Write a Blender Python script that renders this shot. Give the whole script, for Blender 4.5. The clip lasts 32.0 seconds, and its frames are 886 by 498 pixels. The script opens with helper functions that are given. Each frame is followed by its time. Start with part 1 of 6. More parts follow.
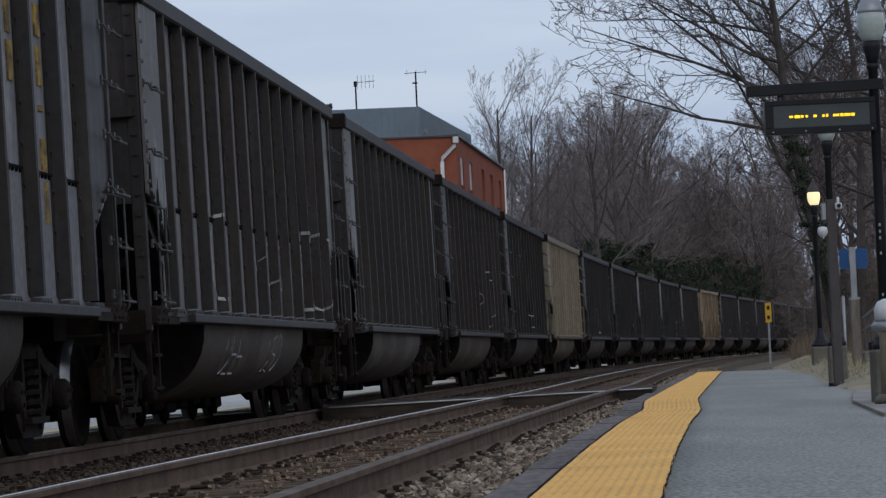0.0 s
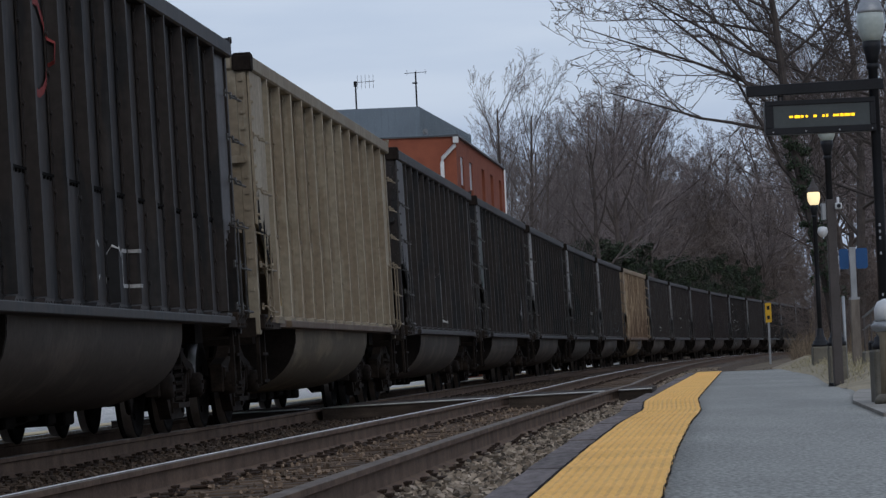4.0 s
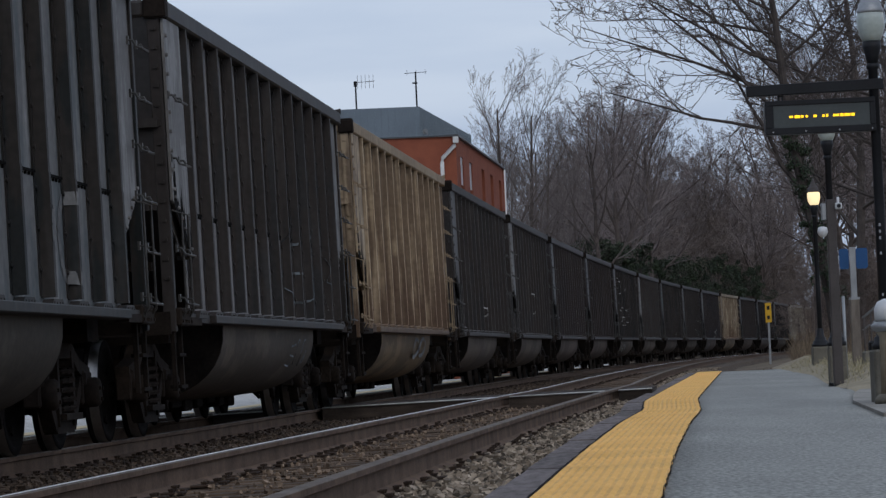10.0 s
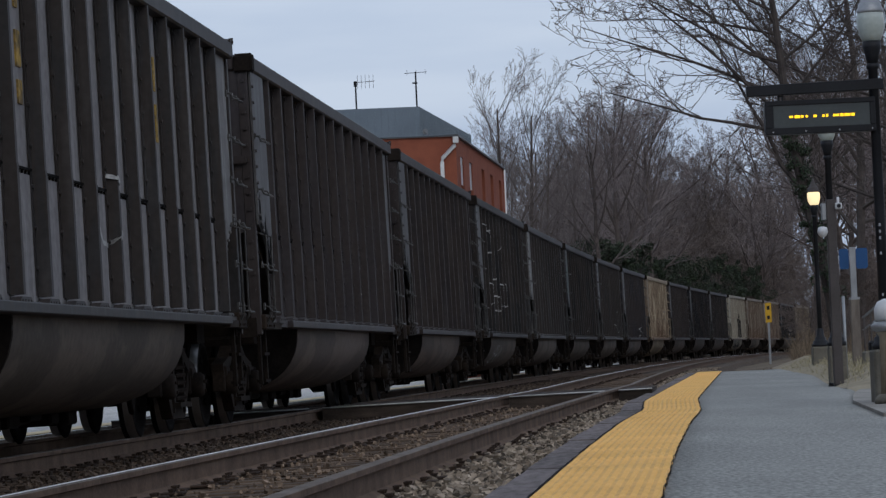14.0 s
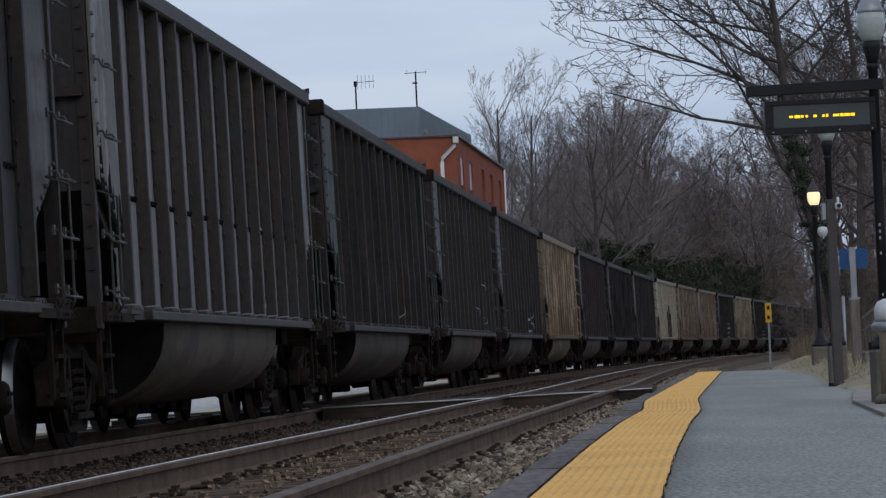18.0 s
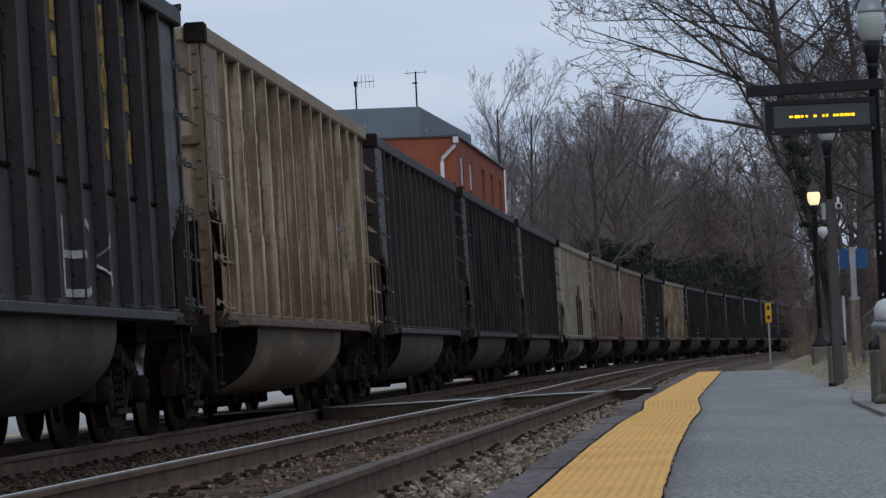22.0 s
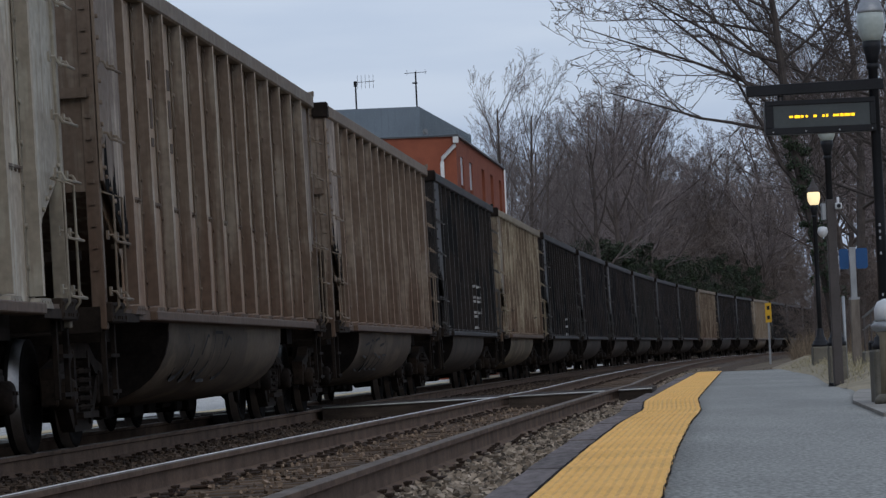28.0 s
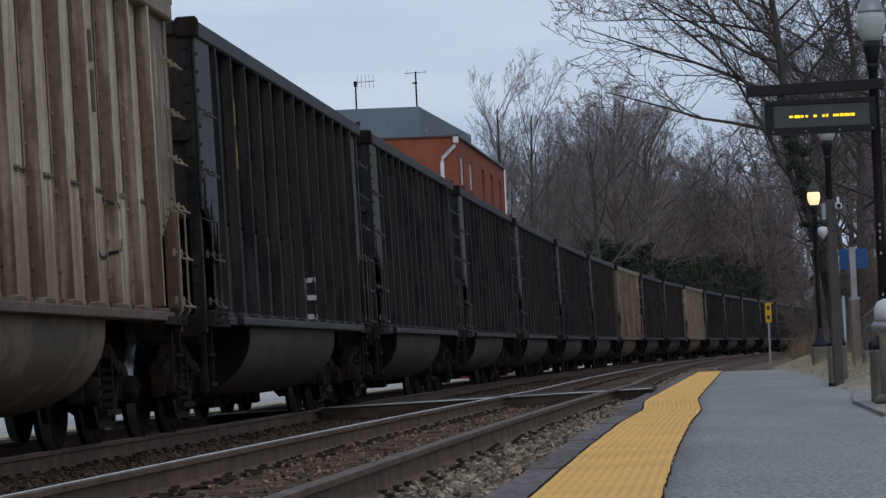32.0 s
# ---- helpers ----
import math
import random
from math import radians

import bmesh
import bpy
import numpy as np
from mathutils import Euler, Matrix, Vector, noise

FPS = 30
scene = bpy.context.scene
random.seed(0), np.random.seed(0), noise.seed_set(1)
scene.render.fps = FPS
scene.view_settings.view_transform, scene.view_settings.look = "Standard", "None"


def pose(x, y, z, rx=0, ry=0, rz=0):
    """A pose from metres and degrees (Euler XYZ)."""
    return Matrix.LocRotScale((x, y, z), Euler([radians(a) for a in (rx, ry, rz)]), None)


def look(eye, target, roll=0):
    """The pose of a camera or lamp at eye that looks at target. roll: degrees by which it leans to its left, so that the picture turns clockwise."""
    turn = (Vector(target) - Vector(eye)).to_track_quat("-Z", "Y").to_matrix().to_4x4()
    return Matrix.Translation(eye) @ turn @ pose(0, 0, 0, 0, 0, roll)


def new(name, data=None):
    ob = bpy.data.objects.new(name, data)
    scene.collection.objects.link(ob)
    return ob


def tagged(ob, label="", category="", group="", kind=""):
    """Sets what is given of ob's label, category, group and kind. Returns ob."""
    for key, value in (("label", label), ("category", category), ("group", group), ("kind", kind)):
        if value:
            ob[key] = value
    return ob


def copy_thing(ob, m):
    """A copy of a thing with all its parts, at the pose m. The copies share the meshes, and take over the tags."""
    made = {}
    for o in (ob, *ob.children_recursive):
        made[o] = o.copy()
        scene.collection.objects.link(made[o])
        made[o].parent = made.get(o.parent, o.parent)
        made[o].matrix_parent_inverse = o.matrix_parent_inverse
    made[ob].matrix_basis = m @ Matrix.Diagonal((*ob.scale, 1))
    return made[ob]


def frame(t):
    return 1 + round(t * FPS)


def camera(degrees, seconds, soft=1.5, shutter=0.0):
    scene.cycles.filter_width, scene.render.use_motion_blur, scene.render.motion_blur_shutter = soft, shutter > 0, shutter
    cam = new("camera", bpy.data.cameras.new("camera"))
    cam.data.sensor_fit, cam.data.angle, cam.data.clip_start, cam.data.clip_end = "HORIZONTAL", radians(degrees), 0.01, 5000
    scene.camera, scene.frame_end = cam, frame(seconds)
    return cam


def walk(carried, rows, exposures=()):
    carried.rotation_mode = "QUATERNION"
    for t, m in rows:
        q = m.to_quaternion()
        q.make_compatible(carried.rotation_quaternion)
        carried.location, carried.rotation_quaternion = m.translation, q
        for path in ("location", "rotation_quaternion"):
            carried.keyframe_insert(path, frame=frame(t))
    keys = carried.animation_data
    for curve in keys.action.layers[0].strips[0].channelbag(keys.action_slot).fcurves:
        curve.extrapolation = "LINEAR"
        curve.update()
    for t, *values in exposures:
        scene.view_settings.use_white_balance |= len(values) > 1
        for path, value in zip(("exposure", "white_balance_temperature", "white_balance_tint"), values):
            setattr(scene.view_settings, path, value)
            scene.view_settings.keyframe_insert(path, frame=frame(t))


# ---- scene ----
cam = camera(15.177, 32.0, soft=1.4)
EYE = (0.0, 0.0, 0.591)
VIEW = look(EYE, (0.0, 100.0, 3.825), -2.548)
walk(cam, [(0.0, VIEW), (32.0, VIEW)], [(0.0, 0.0), (32.0, 0.0)])

# ---- world and light ----
world = bpy.data.worlds.new("overcast_sky")
scene.world = world
world.use_nodes = True
wn, wl = world.node_tree.nodes, world.node_tree.links
wn.clear()
w_out = wn.new("ShaderNodeOutputWorld")
w_bg = wn.new("ShaderNodeBackground")
w_sky = wn.new("ShaderNodeTexSky")
w_sky.sky_type, w_sky.sun_disc = "NISHITA", False
w_sky.sun_elevation, w_sky.sun_rotation = radians(38), radians(150)
w_sky.air_density, w_sky.dust_density = 1.0, 2.0
w_gain = wn.new("ShaderNodeMix")
w_gain.data_type, w_gain.blend_type = "RGBA", "MULTIPLY"
w_gain.inputs[0].default_value = 1.0
w_gain.inputs[7].default_value = (0.10, 0.10, 0.10, 1)
w_co = wn.new("ShaderNodeTexCoord")
w_map = wn.new("ShaderNodeMapping")
w_map.inputs["Scale"].default_value = (3.0, 3.0, 16.0)
w_noise = wn.new("ShaderNodeTexNoise")
w_noise.inputs["Scale"].default_value = 2.2
w_noise.inputs["Detail"].default_value = 5.0
w_ramp = wn.new("ShaderNodeValToRGB")
w_ramp.color_ramp.elements[0].position, w_ramp.color_ramp.elements[0].color = 0.32, (0.425, 0.522, 0.71, 1)
w_ramp.color_ramp.elements[1].position, w_ramp.color_ramp.elements[1].color = 0.70, (0.58, 0.665, 0.82, 1)
w_mix = wn.new("ShaderNodeMix")
w_mix.data_type = "RGBA"
w_mix.inputs[0].default_value = 0.86
wl.new(w_co.outputs["Generated"], w_map.inputs["Vector"])
wl.new(w_map.outputs[0], w_noise.inputs["Vector"])
wl.new(w_noise.outputs[0], w_ramp.inputs[0])
wl.new(w_sky.outputs[0], w_gain.inputs[6])
wl.new(w_gain.outputs[2], w_mix.inputs[6])
wl.new(w_ramp.outputs[0], w_mix.inputs[7])
wl.new(w_mix.outputs[2], w_bg.inputs[0])
w_bg.inputs[1].default_value = 1.0
wl.new(w_bg.outputs[0], w_out.inputs[0])

sun_data = bpy.data.lights.new("sun", "SUN")
sun_data.energy, sun_data.angle, sun_data.color = 0.5, radians(25), (1.0, 0.96, 0.9)
sun = new("sun", sun_data)
sun.matrix_world = look((20, -40, 60), (0, 40, 0))

# ---- materials ----


def material(name, colour, colour2=None, rough=0.8, metal=0.0, scale=3.0, fine=40.0, bump=0.3, spread=(0.35, 0.65), stretch=(1, 1, 1), rnd=0.0, emit=0.0, island=False, gloss=0.22, grain=0.35):
    """A surface of two tones with coarse and fine variation and relief."""
    m = bpy.data.materials.new(name)
    m.use_nodes = True
    n, l = m.node_tree.nodes, m.node_tree.links
    b = n["Principled BSDF"]
    b.inputs["Roughness"].default_value, b.inputs["Metallic"].default_value = rough, metal
    b.inputs["Specular IOR Level"].default_value = gloss
    co = n.new("ShaderNodeTexCoord")
    mp = n.new("ShaderNodeMapping")
    mp.inputs["Scale"].default_value = stretch
    info = n.new("ShaderNodeObjectInfo")
    shift = n.new("ShaderNodeVectorMath")
    shift.operation = "ADD"
    mul = n.new("ShaderNodeMath")
    mul.operation = "MULTIPLY"
    mul.inputs[1].default_value = 37.0
    l.new(info.outputs["Random"], mul.inputs[0])
    l.new(co.outputs["Object"], mp.inputs["Vector"])
    l.new(mp.outputs[0], shift.inputs[0])
    l.new(mul.outputs[0], shift.inputs[1])
    big = n.new("ShaderNodeTexNoise")
    big.inputs["Scale"].default_value, big.inputs["Detail"].default_value = scale, 6.0
    small = n.new("ShaderNodeTexNoise")
    small.inputs["Scale"].default_value, small.inputs["Detail"].default_value = fine, 3.0
    l.new(shift.outputs[0], big.inputs["Vector"])
    l.new(shift.outputs[0], small.inputs["Vector"])
    mixv = n.new("ShaderNodeMath")
    mixv.operation = "MULTIPLY_ADD"
    mixv.inputs[1].default_value = grain
    l.new(small.outputs[0], mixv.inputs[0])
    half = n.new("ShaderNodeMath")
    half.operation = "MULTIPLY"
    half.inputs[1].default_value = 1 - grain
    l.new(big.outputs[0], half.inputs[0])
    l.new(half.outputs[0], mixv.inputs[2])
    ramp = n.new("ShaderNodeValToRGB")
    c2 = colour2 or tuple(c * 0.6 for c in colour)
    ramp.color_ramp.elements[0].position, ramp.color_ramp.elements[0].color = spread[0], (*c2, 1)
    ramp.color_ramp.elements[1].position, ramp.color_ramp.elements[1].color = spread[1], (*colour, 1)
    l.new(mixv.outputs[0], ramp.inputs[0])
    last = ramp.outputs[0]
    if rnd > 0:
        hsv = n.new("ShaderNodeHueSaturation")
        rng = n.new("ShaderNodeMapRange")
        rng.inputs["To Min"].default_value, rng.inputs["To Max"].default_value = 1 - rnd, 1 + rnd
        if island:
            geo = n.new("ShaderNodeNewGeometry")
            l.new(geo.outputs["Random Per Island"], rng.inputs["Value"])
        else:
            l.new(info.outputs["Random"], rng.inputs["Value"])
        l.new(rng.outputs[0], hsv.inputs["Value"])
        l.new(last, hsv.inputs["Color"])
        last = hsv.outputs[0]
    l.new(last, b.inputs["Base Color"])
    if bump > 0:
        bp = n.new("ShaderNodeBump")
        bp.inputs["Strength"].default_value, bp.inputs["Distance"].default_value = bump, 0.02
        l.new(mixv.outputs[0], bp.inputs["Height"])
        l.new(bp.outputs[0], b.inputs["Normal"])
    if emit > 0:
        b.inputs["Emission Color"].default_value = (*colour, 1)
        b.inputs["Emission Strength"].default_value = emit
    return m


def car_paint(name, grime, grime_amount, rough=0.55, gain=1.0, runs=(5.0, 5.0, 0.55), dust_tone=0.03, rust=None):
    """Weathered paint: the base tone is the object's own colour, with run-down streaks, rust blotches and dust."""
    m = bpy.data.materials.new(name)
    m.use_nodes = True
    n, l = m.node_tree.nodes, m.node_tree.links
    b = n["Principled BSDF"]
    b.inputs["Roughness"].default_value = rough
    b.inputs["Specular IOR Level"].default_value = 0.10
    co = n.new("ShaderNodeTexCoord")
    info = n.new("ShaderNodeObjectInfo")
    mul = n.new("ShaderNodeMath")
    mul.operation = "MULTIPLY"
    mul.inputs[1].default_value = 53.0
    l.new(info.outputs["Random"], mul.inputs[0])
    shift = n.new("ShaderNodeVectorMath")
    shift.operation = "ADD"
    l.new(co.outputs["Object"], shift.inputs[0])
    l.new(mul.outputs[0], shift.inputs[1])
    mp = n.new("ShaderNodeMapping")
    mp.inputs["Scale"].default_value = runs
    l.new(shift.outputs[0], mp.inputs["Vector"])
    streak = n.new("ShaderNodeTexNoise")
    streak.inputs["Scale"].default_value, streak.inputs["Detail"].default_value = 1.6, 6.0
    l.new(mp.outputs[0], streak.inputs["Vector"])
    blot = n.new("ShaderNodeTexNoise")
    blot.inputs["Scale"].default_value, blot.inputs["Detail"].default_value = 1.1, 8.0
    l.new(shift.outputs[0], blot.inputs["Vector"])
    prod = n.new("ShaderNodeMath")
    prod.operation = "ADD"
    l.new(streak.outputs[0], prod.inputs[0])
    l.new(blot.outputs[0], prod.inputs[1])
    ramp = n.new("ShaderNodeValToRGB")
    ramp.color_ramp.elements[0].position, ramp.color_ramp.elements[0].color = 0.98 - grime_amount * 0.2, (0, 0, 0, 1)
    ramp.color_ramp.elements[1].position, ramp.color_ramp.elements[1].color = 1.22 - grime_amount * 0.2, (1, 1, 1, 1)
    hold = n.new("ShaderNodeMath")
    hold.operation = "MULTIPLY"
    hold.inputs[1].default_value = 0.5
    l.new(prod.outputs[0], hold.inputs[0])
    ramp.color_ramp.elements[0].position *= 0.5
    ramp.color_ramp.elements[1].position *= 0.5
    l.new(hold.outputs[0], ramp.inputs[0])
    fac = n.new("ShaderNodeMath")
    fac.operation = "MULTIPLY"
    fac.inputs[1].default_value = grime_amount
    l.new(ramp.outputs[0], fac.inputs[0])
    mix = n.new("ShaderNodeMix")
    mix.data_type = "RGBA"
    l.new(fac.outputs[0], mix.inputs[0])
    l.new(info.outputs["Color"], mix.inputs[6])
    mix.inputs[7].default_value = (*grime, 1)
    # pale dust in long runs
    run = n.new("ShaderNodeTexNoise")
    run.inputs["Scale"].default_value, run.inputs["Detail"].default_value = 1.3, 6.0
    l.new(mp.outputs[0], run.inputs["Vector"])
    run_at = n.new("ShaderNodeMapRange")
    run_at.inputs["From Min"].default_value, run_at.inputs["From Max"].default_value = 0.52, 0.72
    run_at.inputs["To Max"].default_value = 0.5
    l.new(run.outputs[0], run_at.inputs["Value"])
    pale = n.new("ShaderNodeMix")
    pale.data_type = "RGBA"
    l.new(run_at.outputs[0], pale.inputs[0])
    l.new(mix.outputs[2], pale.inputs[6])
    lift = n.new("ShaderNodeMix")
    lift.data_type, lift.blend_type = "RGBA", "ADD"
    lift.inputs[0].default_value = 1.0
    l.new(mix.outputs[2], lift.inputs[6])
    lift.inputs[7].default_value = (dust_tone, dust_tone * 0.97, dust_tone * 0.95, 1)
    l.new(lift.outputs[2], pale.inputs[7])
    last = pale.outputs[2]
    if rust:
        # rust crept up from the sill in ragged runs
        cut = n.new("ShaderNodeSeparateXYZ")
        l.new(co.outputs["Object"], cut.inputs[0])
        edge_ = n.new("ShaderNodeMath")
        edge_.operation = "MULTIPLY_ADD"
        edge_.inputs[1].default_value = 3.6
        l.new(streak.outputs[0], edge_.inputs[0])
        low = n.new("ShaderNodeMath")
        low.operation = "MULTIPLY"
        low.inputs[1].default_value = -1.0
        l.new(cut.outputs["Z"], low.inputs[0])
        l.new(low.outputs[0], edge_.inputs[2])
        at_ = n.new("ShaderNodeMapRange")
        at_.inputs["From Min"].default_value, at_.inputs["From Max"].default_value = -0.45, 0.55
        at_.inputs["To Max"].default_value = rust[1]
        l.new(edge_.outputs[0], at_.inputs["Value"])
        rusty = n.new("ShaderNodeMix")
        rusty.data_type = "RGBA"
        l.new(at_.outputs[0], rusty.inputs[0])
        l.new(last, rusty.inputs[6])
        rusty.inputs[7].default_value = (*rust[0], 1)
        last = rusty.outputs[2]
    dust = n.new("ShaderNodeTexNoise")
    dust.inputs["Scale"].default_value, dust.inputs["Detail"].default_value = 14.0, 4.0
    l.new(shift.outputs[0], dust.inputs["Vector"])
    rng = n.new("ShaderNodeMapRange")
    rng.inputs["To Min"].default_value, rng.inputs["To Max"].default_value = 0.6 * gain, 1.4 * gain
    l.new(dust.outputs[0], rng.inputs["Value"])
    hsv = n.new("ShaderNodeHueSaturation")
    l.new(rng.outputs[0], hsv.inputs["Value"])
    l.new(last, hsv.inputs["Color"])
    l.new(hsv.outputs[0], b.inputs["Base Color"])
    bp = n.new("ShaderNodeBump")
    bp.inputs["Strength"].default_value, bp.inputs["Distance"].default_value = 0.25, 0.02
    l.new(blot.outputs[0], bp.inputs["Height"])
    l.new(bp.outputs[0], b.inputs["Normal"])
    return m


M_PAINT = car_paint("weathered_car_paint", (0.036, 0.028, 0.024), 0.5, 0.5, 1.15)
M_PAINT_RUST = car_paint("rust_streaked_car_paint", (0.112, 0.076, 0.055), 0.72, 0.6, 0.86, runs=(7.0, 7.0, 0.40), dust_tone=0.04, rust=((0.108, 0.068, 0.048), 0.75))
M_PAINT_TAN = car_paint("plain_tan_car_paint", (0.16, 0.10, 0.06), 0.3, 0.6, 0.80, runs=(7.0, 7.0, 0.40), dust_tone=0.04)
# Rib faces and flank sheets take a higher gain than the rib sides
M_FACE = car_paint("lighter_rib_face_paint", (0.036, 0.030, 0.027), 0.45, 0.6, 1.55)
M_FACE_PALE = car_paint("pale_grey_rib_face_paint", (0.031, 0.029, 0.028), 0.5, 0.6, 6.6)
M_FACE_TAN = car_paint("pale_tan_rib_face_paint", (0.16, 0.095, 0.055), 0.40, 0.6, 1.38, runs=(7.0, 7.0, 0.40), dust_tone=0.05)
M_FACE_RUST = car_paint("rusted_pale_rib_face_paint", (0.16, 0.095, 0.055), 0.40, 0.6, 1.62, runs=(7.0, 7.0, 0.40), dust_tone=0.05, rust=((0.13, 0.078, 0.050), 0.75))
M_TUB = car_paint("sooty_belly_paint", (0.030, 0.025, 0.021), 0.45, 0.65, 1.0, (0.3, 1.2, 1.2))
M_UNDER = material("grimy_running_gear", (0.025, 0.019, 0.0155), (0.008, 0.0063, 0.0053), 0.9, 0.0, 4, 30, gloss=0.06)
M_WHEEL = material("rolled_wheel_steel", (0.015, 0.013, 0.012), (0.007, 0.0062, 0.0056), 0.95, 0.0, 5, 40, gloss=0.04)
M_TREAD = material("polished_wheel_tread", (0.30, 0.29, 0.28), (0.2, 0.19, 0.18), 0.35, 1.0, 6, 60, 0.05)
M_TRUCK = material("rusty_truck_casting", (0.037, 0.027, 0.021), (0.012, 0.0092, 0.0075), 0.85, 0.0, 4, 30, gloss=0.10)
M_FADED = material("faded_yellow_strip", (0.74, 0.60, 0.36), (0.60, 0.47, 0.27), 0.8, 0, 2, 40, 0.1)
M_GRAB = material("painted_grab_iron", (0.09, 0.088, 0.085), (0.04, 0.038, 0.036), 0.5, 0.3, 6, 40)
M_YELLOW_MARK = material("faded_yellow_marking", (0.42, 0.27, 0.06), (0.10, 0.07, 0.03), 0.7, 0, 5, 30, 0.05, spread=(0.42, 0.6))
M_WHITE_MARK = material("chalky_white_marking", (0.44, 0.44, 0.43), (0.13, 0.13, 0.13), 0.8, 0, 5, 30, 0.05, spread=(0.34, 0.58))
M_GREY_MARK = material("grey_spray_marking", (0.20, 0.20, 0.20), (0.09, 0.09, 0.09), 0.8, 0, 4, 30, 0.05)
M_BLUE_MARK = material("pale_blue_spray", (0.24, 0.28, 0.31), (0.05, 0.055, 0.06), 0.8, 0, 5, 30, 0.05, spread=(0.42, 0.62))
M_BLACK_MARK = material("black_spray_marking", (0.016, 0.016, 0.017), (0.034, 0.031, 0.029), 0.8, 0, 4, 30, 0.05)
M_ORANGE_MARK = material("faded_orange_marking", (0.46, 0.20, 0.035), (0.16, 0.075, 0.02), 0.7, 0, 5, 30, 0.05, spread=(0.36, 0.55))
M_BROWN_MARK = material("faded_brown_lettering", (0.085, 0.066, 0.054), (0.13, 0.10, 0.08), 0.8, 0, 5, 30, 0.05, spread=(0.3, 0.75))
M_GREEN_MARK = material("pale_green_spray", (0.16, 0.30, 0.25), (0.07, 0.11, 0.10), 0.8, 0, 5, 30, 0.05)
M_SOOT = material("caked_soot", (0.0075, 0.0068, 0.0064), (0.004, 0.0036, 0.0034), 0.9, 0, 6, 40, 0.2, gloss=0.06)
M_RAILSIDE = material("rusty_rail_web", (0.160, 0.104, 0.070), (0.066, 0.042, 0.029), 0.9, 0.0, 3, 40)
M_PLATE = material("rusty_tie_plate", (0.062, 0.043, 0.032), (0.028, 0.020, 0.016), 0.9, 0.0, 3, 40, gloss=0.08)
M_RAILTOP = material("polished_rail_head", (0.95, 0.945, 0.93), (0.82, 0.815, 0.80), 0.46, 0.9, 3, 60, 0.03)
M_RAILWORN = material("worn_grey_rail_head", (0.185, 0.155, 0.132), (0.10, 0.078, 0.062), 0.7, 0.1, 3, 60, 0.03, gloss=0.10)
M_RAILDULL = material("dull_rail_head", (0.30, 0.28, 0.26), (0.2, 0.17, 0.15), 0.5, 0.7, 3, 60, 0.03)
M_TIE = material("creosoted_tie_timber", (0.142, 0.100, 0.070), (0.054, 0.037, 0.026), 0.9, 0, 2.5, 30, 0.6, stretch=(1, 6, 6), rnd=0.3)
M_CROSSING = material("tarred_crossing_timber", (0.062, 0.047, 0.037), (0.022, 0.017, 0.014), 0.9, 0, 2.5, 30, 0.6, stretch=(1, 6, 6), rnd=0.35)
M_BALLAST = material("ballast_bed", (0.145, 0.109, 0.080), (0.048, 0.035, 0.027), 0.95, 0, 6, 60, 1.0)
M_STONE = material("ballast_stone", (0.26, 0.192, 0.138), (0.092, 0.062, 0.042), 0.9, 0, 2, 30, 0.4, rnd=0.6, island=True)
M_STONE_PALE = material("pale_ballast_stone", (0.32, 0.262, 0.200), (0.095, 0.070, 0.048), 0.9, 0, 2, 30, 0.4, rnd=0.8, island=True)
M_STONE_OILY = material("oily_ballast_stone", (0.105, 0.077, 0.057), (0.035, 0.025, 0.019), 0.85, 0, 2, 30, 0.4, rnd=0.6, island=True)
M_ASPHALT = material("worn_grey_asphalt", (0.36, 0.357, 0.328), (0.17, 0.169, 0.156), 0.95, 0, 0.8, 46, 0.3, spread=(0.37, 0.64), grain=0.72, gloss=0.25, stretch=(1, 0.3, 1))
# Domes are set lighter than the tile ground between them
M_DOME = material("lighter_yellow_domes", (0.90, 0.56, 0.19), (0.78, 0.46, 0.145), 0.75, 0, 2.5, 50, 0.1, rnd=0.05)
M_TACTILE = material("yellow_tactile_paving", (0.82, 0.485, 0.15), (0.60, 0.34, 0.10), 0.75, 0, 2.5, 50, 0.15, rnd=0.06)
M_TIMBER = material("weathered_edge_timber", (0.21, 0.18, 0.172), (0.085, 0.071, 0.067), 0.9, 0, 3, 40, 0.6, stretch=(6, 1, 6), rnd=0.3)
M_CONCRETE = material("light_concrete", (0.68, 0.665, 0.63), (0.32, 0.31, 0.29), 0.95, 0, 1.2, 9, 0.4, grain=0.75, gloss=0.05)
M_PLINTH = material("weathered_plinth_concrete", (0.19, 0.175, 0.145), (0.09, 0.082, 0.066), 0.9, 0, 3, 50, 0.4)
M_PAD = material("scuffed_pad_concrete", (0.34, 0.32, 0.285), (0.17, 0.155, 0.135), 0.9, 0, 1.6, 40, 0.3)
M_WHITE_LINE = material("white_line_paint", (0.62, 0.62, 0.61), (0.42, 0.42, 0.41), 0.7, 0, 3, 50, 0.1)
M_GROUND = material("leaf_littered_soil", (0.20, 0.155, 0.105), (0.085, 0.065, 0.045), 0.95, 0, 0.5, 12, 0.6)
M_VERGE = material("sandy_verge_soil", (0.36, 0.31, 0.22), (0.20, 0.165, 0.11), 0.95, 0, 1.2, 25, 0.5)
M_GRASS = material("dry_winter_grass", (0.35, 0.315, 0.20), (0.23, 0.20, 0.125), 0.9, 0, 1.5, 30, 0.2, rnd=0.4, island=True)
M_BARK = material("grey_brown_bark", (0.125, 0.102, 0.092), (0.058, 0.047, 0.042), 0.95, 0, 4, 40, 0.7, rnd=0.2)
M_BARK_DARK = material("dark_wet_bark", (0.10, 0.083, 0.075), (0.052, 0.044, 0.04), 0.95, 0, 4, 40, 0.7, rnd=0.2)
